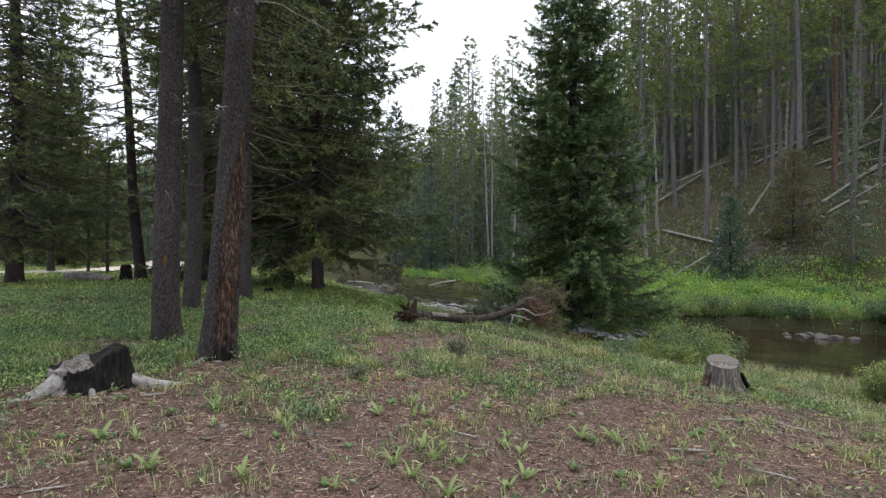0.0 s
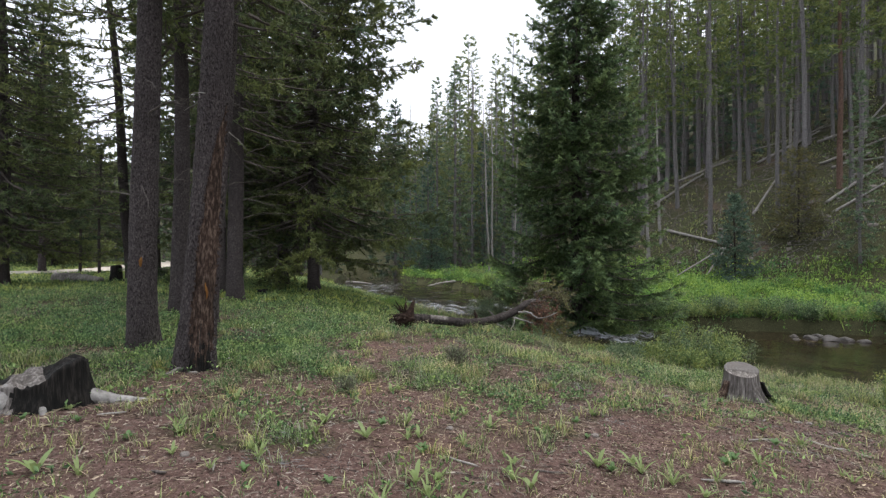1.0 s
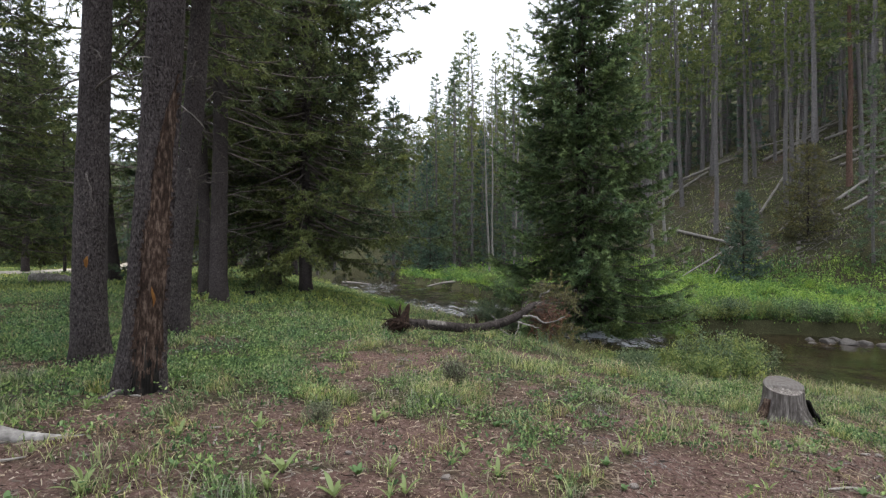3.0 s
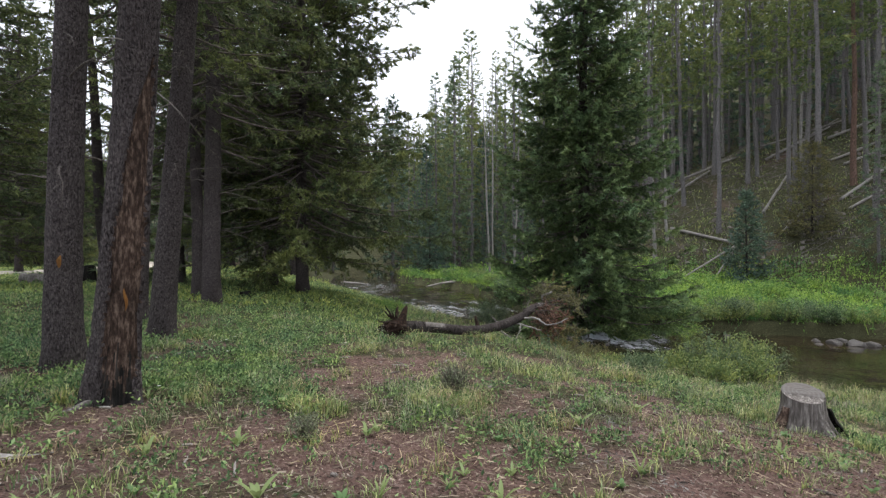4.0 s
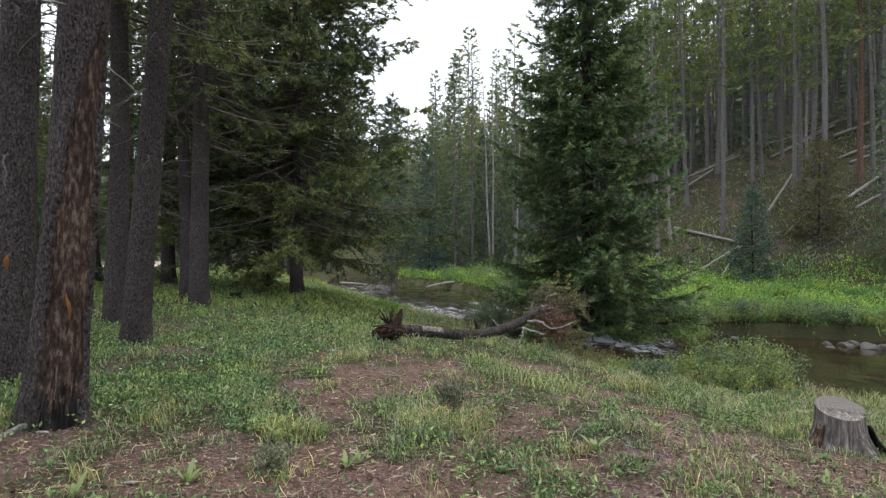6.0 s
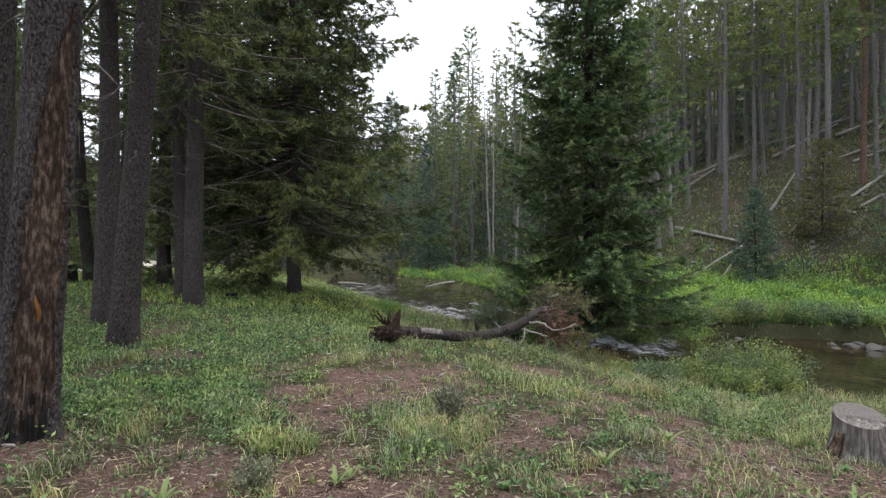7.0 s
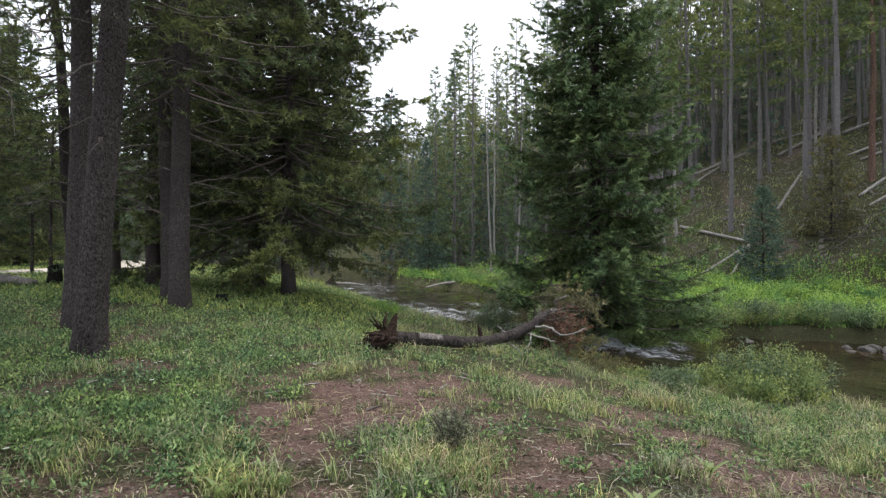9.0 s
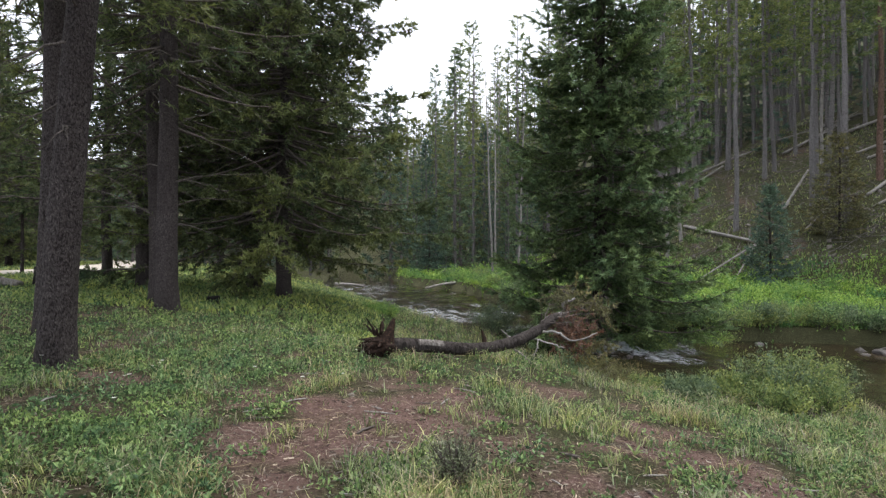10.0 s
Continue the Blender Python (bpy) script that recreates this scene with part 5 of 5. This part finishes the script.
def shrub(name, x, y, height, width, seed, leaves, label, stems=26, leaf=0.035, per=70, group="", upright=0.6):
    rng = np.random.default_rng(seed)
    ob = thing(name, on(x, y, 0.02), label, "shrub", group)
    az = rng.uniform(0, 2 * np.pi, stems)
    ln = height * rng.uniform(0.6, 1.15, stems)
    tip = width * np.sqrt(rng.random(stems))
    s = np.linspace(0, 1, 7)
    out = np.stack([np.cos(az), np.sin(az)], -1)
    p = np.zeros((stems, 7, 3))
    p[..., :2] = out[:, None] * (0.12 * width + tip[:, None] * s ** (0.5 + upright))[..., None] + np.cumsum(rng.normal(0, 0.012, (stems, 7, 2)), 1)
    p[..., 2] = ln[:, None] * (s - 0.22 * (tip / max(width, 0.01))[:, None] * s ** 2)
    tagged(part("stemwork", Geo().add(*tubes(p, 0.006 * np.ones((stems, 1)) * (1.15 - s), 4)).mesh("stems", TWIG, True), ob, "thin brown stems"), kind="stuff")
    m = stems * per
    j, u = rng.integers(0, stems, m), 0.25 + 0.75 * rng.random(m) ** 0.8
    f = np.minimum((u * 6).astype(int), 5)
    w = (u * 6 - f)[:, None]
    at = p[j, f] * (1 - w) + p[j, f + 1] * w + rng.normal(0, 0.06 * width + 0.02, (m, 3))
    at[:, 2] = np.maximum(at[:, 2], 0.03)
    tagged(part("foliage", leaf_cards(rng, at, leaf, 0.42).mesh("leaves", leaves), ob), kind="stuff")
    return ob


def leaf_cards(rng, at, size, slim=0.45, up=0.5, g=None):
    """Small folded leaves, pointed at both ends."""
    m = len(at)
    d = unit(rng.normal(size=(m, 3)) + np.array([0, 0, up]))
    side = unit(np.cross(d, rng.normal(size=(m, 3))))
    nrm = np.cross(d, side)
    size = size * (0.6 + 0.8 * rng.random((m, 1))) if np.isscalar(size) else size[:, None]
    v = np.stack([at, at + d * size * 0.5 + side * size * slim * 0.5 + nrm * size * 0.08, at + d * size, at + d * size * 0.5 - side * size * slim * 0.5 + nrm * size * 0.08], 1)
    i = np.arange(m * 4).reshape(-1, 4)
    return (g or Geo()).add(v.reshape(-1, 3), i)


# willows down the near bank, the last one leaning out over the water
for i, (x, y, h, w) in enumerate([(3.0, 11.6, 0.3, 0.3), (3.6, 11.6, 0.35, 0.35), (4.15, 11.6, 0.45, 0.4), (4.5, 11.8, 0.55, 0.45), (4.95, 11.7, 0.85, 0.55), (5.2, 11.9, 0.95, 0.6), (5.65, 12.1, 0.9, 0.55), (6.05, 12.3, 0.75, 0.55),
                                  (5.4, 11.4, 0.6, 0.45), (4.6, 10.9, 0.45, 0.35), (3.4, 11.0, 0.3, 0.3), (6.7, 8.6, 0.6, 0.3), (7.3, 9.0, 0.7, 0.3), (2.3, 12.9, 0.5, 0.35)]):
    shrub("willow_bush", x, y, h, w, 700 + i, WILLOW if i % 3 != 1 else WILLOW_DULL, "leafy green willow bush on the river bank" if i % 3 != 1 else "dull grey-green willow bush on the river bank", 34, 0.05, 62, "willow bushes", 0.3)
shrub("willow_bush", 1.6, 19.4, 1.0, 0.75, 720, WILLOW_DULL, "dense dark green willow bush by the river", 46, 0.05, 110, "willow bushes", 0.3)
shrub("willow_bush", 2.2, 18.4, 0.6, 0.45, 721, WILLOW_DULL, "dense dark green willow bush by the river", 36, 0.045, 80, "willow bushes", 0.3)
shrub("sagebrush", 0.16, 6.25, 0.34, 0.14, 722, SAGE, "upright grey-green sagebrush in bare soil", 90, 0.02, 22, "", 1.6)
shrub("sagebrush", -0.75, 5.0, 0.18, 0.1, 723, SAGE, "small grey-green sagebrush in bare soil", 24, 0.02, 40, "", 1.0)
for i, (x, y) in enumerate([(-1.9, 20.6), (-1.5, 19.6)]):
    shrub("yellow_green_bush", x, y, 0.38, 0.4, 730 + i, GRASS_FAR, "yellow-green leafy clump by the river", 26, 0.05, 60, "yellow-green clumps", 0.6)
# the far bank: shrubs on its flat, then a fringe that hangs over the undercut edge
rng = np.random.default_rng(74)
BANK_LEAVES = [(WILLOW, "low leafy green shrub on the far river bank"), (GRASS_FAR, "low bright yellow-green shrub on the far river bank"), (WILLOW_DULL, "low dull grey-green shrub on the far river bank"),
               (GRASS_FAR, "low bright yellow-green shrub on the far river bank")]
count = 0
while count < 90:
    k = int(rng.integers(12, 80))
    x, y = bank_point(k, 0.5 + rng.uniform(0, 1.2) + (rng.uniform(0, 6) if rng.random() < 0.5 else 0))
    if (x - 4.3) ** 2 + (y - 18.5) ** 2 < 2 or y < 8 or x > 0.95 * y:
        continue
    leaves, label = BANK_LEAVES[count % 4]
    count += 1
    shrub("bank_shrub", x, y, rng.uniform(0.35, 0.8), rng.uniform(0.45, 0.85), 740 + count, leaves, label, 24, 0.06, 48, "far bank shrubs", 0.4)
rng = np.random.default_rng(75)
count = 0
while count < 48:
    k = int(rng.integers(12, 44))
    x, y = bank_point(k, rng.uniform(0.2, 0.55))
    if (x - 4.3) ** 2 + (y - 18.5) ** 2 < 1 or x > 0.95 * y:
        continue
    count += 1
    shrub("bank_shrub", x, y, rng.uniform(0.45, 0.8), rng.uniform(0.45, 0.8), 840 + count, (WILLOW, WILLOW_DULL, FORB)[count % 3],
          "leafy shrub overhanging the far edge of the river", 30, 0.065, 60, "far bank shrubs", 0.15)

# ---- grass and forbs ----


def blades(rng, at, height, width, lean, g):
    """Bent blades: a quad and a tip each."""
    m = len(at)
    az = rng.uniform(0, 2 * np.pi, m)
    d = np.stack([np.cos(az), np.sin(az), 0 * az], -1)
    side = np.stack([-np.sin(az), np.cos(az), 0 * az], -1)
    h, w, b = height[:, None], width[:, None], (lean * (0.4 + rng.random(m)))[:, None]
    up = np.array([0, 0, 1.0])
    mid = at + up * h * 0.55 + d * h * b * 0.35
    tip = at + up * h * (1 - 0.3 * b) + d * h * b
    v = np.stack([at - side * w * 0.5, at + side * w * 0.5, mid + side * w * 0.42, mid - side * w * 0.42, tip], 1)
    i = np.arange(m * 5).reshape(-1, 5)
    g.add(v.reshape(-1, 3), i[:, :4])
    base = g.count - m * 5
    g.f.append(i[:, [3, 2, 4]] + base)
    return g


def scatter(rng, per, near=2.4, reach=6.0, far=34.0, wide=0.86):
    """Places over the near bank, thinner further off."""
    y = np.linspace(1.9, far, 400)
    dens = np.minimum(1, (near / np.maximum(y - reach + near, 0.1)) ** 1.75) * per
    w = 2 * (wide * y + 0.4) * dens
    total = int(w.sum() * (y[1] - y[0]))
    yy = np.interp(rng.random(total), np.cumsum(w) / w.sum(), y)
    xx = rng.uniform(-1, 1, total) * (wide * yy + 0.4)
    e, side, _ = river(xx, yy)
    ok = (side > 0) & (e > 0.05) & ((yy < 15) | (off_road(xx, yy) > 1.9))
    return xx[ok], yy[ok], e[ok]


def grow():
    rng = np.random.default_rng(88)
    # grass
    x, y, e = scatter(rng, 1500)
    c = cover(x, y)
    clump = fractal(x * 3.4, y * 3.4, 31, 3)
    keep = rng.random(len(x)) < np.clip(c * 1.6 - 0.5, 0.1, 1) * np.clip((clump - 0.45) * 7, 0.06, 1) * np.interp(y, [2, 4.2, 6], [0.75, 0.9, 1.0])
    x, y, e = x[keep], y[keep], e[keep]
    big = 1 + 0.055 * np.maximum(y - 6, 0)
    lush = (1 + 0.35 * np.exp(-((e - 1.2) / 1.6) ** 2)) * (1 - 0.35 * np.clip((-x - 0.6) / 1.5, 0, 1) * np.clip((y - 4) / 2, 0, 1))
    n = 6
    bx, by = np.repeat(x, n) + rng.normal(0, 0.018, len(x) * n) * np.repeat(big, n), np.repeat(y, n) + rng.normal(0, 0.018, len(x) * n) * np.repeat(big, n)
    h = np.repeat(0.1 * np.clip(0.45 + 0.75 * c[keep], 0.5, 1.1) * (0.6 + np.clip((clump[keep] - 0.4) * 2.5, 0, 0.8)) * big ** 0.5 * lush * rng.uniform(0.5, 1.5, len(x)), n) * rng.uniform(0.6, 1.2, len(bx))
    w = np.repeat(0.0048 * big, n) * rng.uniform(0.7, 1.4, len(bx))
    at = np.stack([bx, by, land(bx, by) - 0.005], -1)
    dry = rng.random(len(bx)) < np.repeat(np.clip(0.16 + 0.7 * (fractal(x * 0.9, y * 0.9, 33) - 0.35) * np.clip((x + 2.5) / 2, 0.2, 1), 0.05, 0.6), n)
    g, s = Geo(), Geo()
    blades(rng, at[~dry], h[~dry], w[~dry], 0.75, g)
    blades(rng, at[dry], h[dry] * 1.15, w[dry] * 0.8, 1.0, s)
    tagged(new("grass", g.mesh("grass", GRASS)), "short green grass growing in tufts through the litter", "grass", kind="stuff")
    tagged(new("dry_grass", s.mesh("dry_grass", STRAW)), "dry straw-coloured grass between the green tufts", "grass", kind="stuff")
    # leafy undergrowth
    x, y, e = scatter(rng, 1100)
    c = cover(x, y)
    left = np.clip((-x - 0.2) / 2.5, 0, 1) * np.clip((y - 4.5) / 2, 0, 1)
    patch = fractal(x * 1.8 + 5, y * 1.8, 35, 3)
    keep = rng.random(len(x)) < np.clip(c * 1.4 - 0.4, 0.03, 1) * np.clip((patch - 0.42) * 4 + left, 0.05, 1)
    x, y = x[keep], y[keep]
    big = 1 + 0.055 * np.maximum(y - 6, 0)
    n = 9
    m = len(x) * n
    hh = np.repeat(0.075 * rng.uniform(0.5, 1.5, len(x)) * big ** 0.5, n)
    px, py = np.repeat(x, n) + rng.normal(0, 0.03, m) * np.repeat(big, n), np.repeat(y, n) + rng.normal(0, 0.03, m) * np.repeat(big, n)
    at = np.stack([px, py, land(px, py) + hh * rng.uniform(0.1, 1, m)], -1)
    f = leaf_cards(rng, at, np.repeat(0.027 * big, n) * rng.uniform(0.5, 1.6, m), 0.42, 0.6)
    tagged(new("undergrowth", f.mesh("undergrowth", FORB)), "low leafy green undergrowth covering the forest floor", "plants", kind="stuff")
    # open meadow towards the track, its blades coloured brighter for the open-sky light
    m = 34000
    y = rng.uniform(13.5, 40, m)
    x = -y * rng.uniform(0.08, 0.95, m)
    e, side, _ = river(x, y)
    ok = (side > 0) & (e > 0.3) & (off_road(x, y) > 1.9)
    x, y = x[ok], y[ok]
    m = len(x)
    g = Geo()
    blades(rng, np.stack([x, y, land(x, y) - 0.01], -1), 0.14 * rng.uniform(0.5, 1.3, m), np.full(m, 0.035), 0.9, g)
    tagged(new("meadow_grass", g.mesh("meadow_grass", MEADOW_LIT)), "yellow-green meadow grass coloured bright for open-sky light beside the dirt track", "grass", kind="stuff")
    # litter: needles, flakes and chips lying on the soil
    x, y, e = scatter(rng, 1500, far=14)
    keep = rng.random(len(x)) < np.clip(1.25 - cover(x, y), 0.12, 1)
    x, y = x[keep], y[keep]
    m = len(x)
    ln, az = 0.01 + 0.06 * rng.random(m) ** 4, rng.uniform(0, np.pi, m)
    wd = 0.0006 + 0.0028 * rng.random(m) ** 3
    d, sd = np.stack([np.cos(az), np.sin(az)], -1), np.stack([-np.sin(az), np.cos(az)], -1)
    xy = np.stack([x, y], -1)
    cs = [xy + d * (a * ln)[:, None] + sd * (b * wd)[:, None] for a, b in ((-.5, -1), (.5, -1), (.5, 1), (-.5, 1))]
    zs = [land(q[:, 0], q[:, 1]) + 0.004 + rng.uniform(0, 0.012, m) for q in cs]
    v = np.stack([np.concatenate([q, z[:, None]], -1) for q, z in zip(cs, zs)], 1)
    tagged(new("litter", Geo().add(v.reshape(-1, 3), np.arange(m * 4).reshape(-1, 4)).mesh("litter", LITTER)), "dry needles, bark flakes and wood chips on bare soil", "litter", kind="stuff")
    # straw and fallen stalks
    x, y, e = scatter(rng, 90, far=14)
    m = len(x)
    az, ln = rng.uniform(0, 2 * np.pi, m), 0.025 + 0.1 * rng.random(m) ** 2.5
    t = np.linspace(-0.5, 0.5, 4)
    p = np.stack([x[:, None] + np.cos(az)[:, None] * ln[:, None] * t, y[:, None] + np.sin(az)[:, None] * ln[:, None] * t, np.zeros((m, 4))], -1)
    p[..., 2] = land(p[..., 0], p[..., 1]) + 0.006 + rng.uniform(0, 0.02, (m, 1)) + rng.normal(0, 0.004, (m, 4))
    tagged(new("straw", Geo().add(*tubes(p, rng.uniform(0.0008, 0.0026, (m, 1)) * np.ones((1, 4)), 4)).mesh("straw", STRAW)), "pale dry stalks and twigs fallen on the forest floor", "litter", kind="stuff")
    # lush growth on the far bank
    m0 = 46000
    y = 8 + 34 * rng.random(m0) ** 1.5
    x = rng.uniform(-0.25, 1.0, m0) * (y + 2)
    e, side, _ = river(x, y)
    sl = slope(x, y)
    ok = (side < 0) & (e > 0.1) & (sl < 2.5) & (rng.random(m0) < np.clip(1.2 - sl * 0.4, 0, 1))
    x, y = x[ok], y[ok]
    n = 3
    m = len(x) * n
    tall = 0.55 * np.clip(fractal(x * 1.3, y * 1.3, 37, 3) * 2.6 - 0.85, 0.1, 1)
    bx, by = np.repeat(x, n) + rng.normal(0, 0.07, m), np.repeat(y, n) + rng.normal(0, 0.07, m)
    at = np.stack([bx, by, land(bx, by) - 0.01], -1)
    g = Geo()
    blades(rng, at, np.repeat(tall, n) * rng.uniform(0.5, 1.3, m), np.full(m, 0.016) * np.repeat(1 + 0.03 * np.maximum(y - 14, 0), n), 0.7, g)
    k = 62000
    j = rng.integers(0, len(x), k)
    at = np.stack([x[j] + rng.normal(0, 0.12, k), y[j] + rng.normal(0, 0.12, k), 0 * x[j]], -1)
    at[:, 2] = land(at[:, 0], at[:, 1]) + tall[j] * rng.uniform(0.15, 1.1, k)
    leaf_cards(rng, at, 0.066 * rng.uniform(0.5, 1.7, k) * (1 + 0.03 * np.maximum(y[j] - 14, 0)), 0.5, 0.4, g)
    tagged(new("bank_grass", g.mesh("bank_grass", GRASS_FAR)), "tall lush bright green grass on the far bank", "grass", kind="stuff")
    # sparse growth up the slope
    m0 = 11000
    y = rng.uniform(26, 46, m0)
    x = y * rng.uniform(0.3, 0.95, m0)
    sl = slope(x, y)
    ok = (sl > 1) & (rng.random(m0) < 0.8 * np.clip(fractal(x * 0.5, y * 0.5, 39) * 2 - 0.6, 0, 1))
    x, y = x[ok], y[ok]
    m = len(x) * 4
    bx, by = np.repeat(x, 4) + rng.normal(0, 0.1, m), np.repeat(y, 4) + rng.normal(0, 0.1, m)
    g = Geo()
    blades(rng, np.stack([bx, by, land(bx, by) - 0.01], -1), 0.15 * rng.uniform(0.3, 1.5, m), np.full(m, 0.03), 0.9, g)
    k = 2200
    y = rng.uniform(27, 46, k)
    x = y * rng.uniform(0.3, 0.95, k)
    ok = slope(x, y) > 0.5
    x, y = x[ok], y[ok]
    k = len(x)
    az, ln = rng.uniform(0, np.pi, k), 0.15 + 2.2 * rng.random(k) ** 3
    t = np.linspace(-0.5, 0.5, 4)
    p = np.stack([x[:, None] + np.cos(az)[:, None] * ln[:, None] * t, y[:, None] + np.sin(az)[:, None] * ln[:, None] * t, np.zeros((k, 4))], -1)
    p[..., 2] = land(p[..., 0], p[..., 1]) + 0.04
    tagged(new("branch_litter", Geo().add(*tubes(p, rng.uniform(0.008, 0.024, (k, 1)) * np.ones((1, 4)), 4)).mesh("branch_litter", STUMP_WOOD)), "pale dead branches strewn over the slope", "branches", kind="stuff")
    k = 1500
    y = rng.uniform(26, 44, k)
    x = y * rng.uniform(0.3, 0.92, k)
    ok = (slope(x, y) > 0.8) & (rng.random(k) < np.clip(fractal(x * 0.35, y * 0.35, 43) * 3 - 1, 0.15, 1))
    x, y = x[ok], y[ok]
    k = len(x)
    cube = np.array([(a, b, c) for a in (-1, 1) for b in (-1, 1) for c in (-1, 1)], float)
    v = np.stack([x, y, land(x, y) + 0.02], -1)[:, None] + cube * rng.uniform(0.45, 1.0, (k, 8, 1)) * (0.03 + 0.1 * rng.random((k, 1, 1)) ** 3) * rng.uniform(0.5, 1.2, (k, 1, 3))
    f = np.array([(0, 1, 3, 2), (4, 6, 7, 5), (0, 4, 5, 1), (2, 3, 7, 6), (0, 2, 6, 4), (1, 5, 7, 3)])
    tagged(new("scree", Geo().add(v.reshape(-1, 3), (np.arange(k)[:, None, None] * 8 + f).reshape(-1, 4)).mesh("scree", STONE)), "pale grey stones scattered over the brown slope", "stones", kind="stuff")
    tagged(new("slope_grass", g.mesh("slope_grass", GRASS)), "sparse green plants on the brown slope", "grass", kind="stuff")


grow()

# ---- single plants, sticks, chips and stones ----


def leafy_plant(label, seed, leaves, length, width, mat):
    rng = np.random.default_rng(seed)
    ob = thing("leafy_plant", (0, 0, -900), label, "plant", "leafy plants")
    for k in range(leaves):
        s = np.linspace(0, 1, 6)
        ln = length * rng.uniform(0.6, 1.1)
        r, z = ln * s * rng.uniform(0.35, 0.8), ln * (1.05 * s - 0.5 * s ** 2) * rng.uniform(0.6, 1.3)
        w = width * np.sin(np.pi * (0.12 + 0.88 * s)) * 0.5
        v = np.concatenate([np.stack([r, w, z + w * 0.3], -1), np.stack([r, 0 * w, z], -1), np.stack([r, -w, z + w * 0.3], -1)])
        q = [[a + i, a + i + 1, b + i + 1, b + i] for a, b in ((0, 6), (6, 12)) for i in range(5)]
        lf = part("leaf", Geo().add(v, np.array(q)).mesh("leaf", mat, True), ob)
        lf.matrix_basis = pose(0, 0, 0, 0, 0, k * 137.5 + rng.uniform(-20, 20))
    return ob


def single_things():
    rng = np.random.default_rng(95)
    kinds = [leafy_plant("broad-leaved green plant growing in bare soil", 800, 7, 0.15, 0.024, GRASS), leafy_plant("narrow-leaved bright green plant in the litter", 801, 10, 0.15, 0.012, GRASS),
             leafy_plant("small broad-leaved forb with dull green leaves", 802, 8, 0.09, 0.024, FORB)]
    spots = [(0.32, 2.75), (-0.5, 2.6), (0.95, 3.0), (1.35, 3.3), (-0.05, 3.1), (-0.95, 3.2), (0.42, 3.6), (-0.2, 3.9), (1.8, 3.9), (-1.4, 3.4), (0.1, 4.4), (0.65, 4.2), (-0.75, 4.1), (1.15, 4.7), (2.3, 4.3),
             (-1.1, 4.8), (-0.35, 5.2), (0.5, 5.3), (1.6, 5.5), (-1.6, 5.9), (-0.1, 5.9), (0.9, 6.1), (2.0, 5.2), (-0.9, 6.6), (-1.9, 3.1), (-2.2, 6.4), (0.3, 7.2), (1.3, 7.0)]
    for k in range(100):
        y = rng.uniform(2.2, 6.5)
        spots.append((rng.uniform(-0.7, 0.7) * y, y))
    for i, (x, y) in enumerate(spots):
        copy_thing(kinds[i % 3], pose(*on(x, y, 0.003), 0, 0, rng.uniform(0, 360)) @ Matrix.Scale(rng.uniform(0.6, 1.15), 4))
    for ob in kinds:
        for o in (*ob.children_recursive, ob):
            bpy.data.objects.remove(o)
    # sticks
    for k in range(110):
        y = rng.uniform(2.3, 9)
        x = rng.uniform(-0.75, 0.75) * y
        if k < 60:
            bx, by, br = BARE[k % len(BARE)]
            x, y = bx + rng.normal(0, br * 0.7), by + rng.normal(0, br * 0.7)
        e, side, _ = river(np.array([x]), np.array([y]))
        if e[0] < 0.8 or y < 1.8:
            continue
        ln, az = rng.uniform(0.06, 0.26), rng.uniform(0, np.pi)
        s = np.linspace(-0.5, 0.5, 6)
        p = np.stack([x + math.cos(az) * s * ln + np.cumsum(rng.normal(0, 0.004, 6)), y + math.sin(az) * s * ln + np.cumsum(rng.normal(0, 0.004, 6)), 0 * s], -1)
        r = rng.uniform(0.004, 0.009)
        p[:, 2] = land(p[:, 0], p[:, 1]) + r * 0.8 + 0.004
        at = p[0].copy()
        ob = new("stick", Geo().add(*tubes((p - at)[None], (r * np.array([0.5, 1, 1, 0.95, 0.85, 0.4]))[None], 6)).mesh("stick", TWIG_PALE if rng.random() < 0.65 else TWIG, True))
        ob.location = at
        tagged(ob, "pale dry stick lying on the ground" if ob.data.materials[0] == TWIG_PALE else "dark dry stick lying on the ground", "stick", "sticks")
    # stones
    for k in range(26):
        bx, by, br = BARE[k % len(BARE)]
        x, y = bx + rng.normal(0, br), max(2.3, by + rng.normal(0, br))
        rock(x, y, ground_at(x, y) + 0.004, rng.uniform(0.012, 0.035), k, "small grey stone lying on bare soil", "stone", "stones")
    # white flower heads
    petal = Geo().add(0.014 * np.array([(0.1, 0, 0), (0.95, -0.3, 0.25), (1.5, 0, 0.2), (0.95, 0.3, 0.25)]), [[0, 1, 2, 3]]).mesh("petal", PETAL)
    head = Geo().add(*tubes(np.array([[(0, 0, 0.137), (0, 0, 0.14), (0, 0, 0.143)]]), np.array([[0.001, 0.005, 0.001]]), 6)).mesh("flower_head", STRAW)
    stalk = Geo().add(*tubes(np.array([[(0, 0, -0.01), (0.004, 0, 0.07), (0, 0, 0.14)]]), np.array([[0.0018, 0.0016, 0.0014]]), 4)).mesh("stalk", FORB)
    for k in range(26):
        y = rng.uniform(4.8, 12)
        x = -y * rng.uniform(0.08, 0.42)
        ob = thing("flower", on(x, y), "small white flower among the green undergrowth", "flower", "white flowers", size=rng.uniform(0.5, 0.95))
        part("stalk", stalk, ob)
        disc = part("flower_head", head, ob, "white flower head")
        for k2 in range(9):
            part("petal", petal, disc).matrix_basis = pose(0, 0, 0.14, 0, 0, 40 * k2)


single_things()
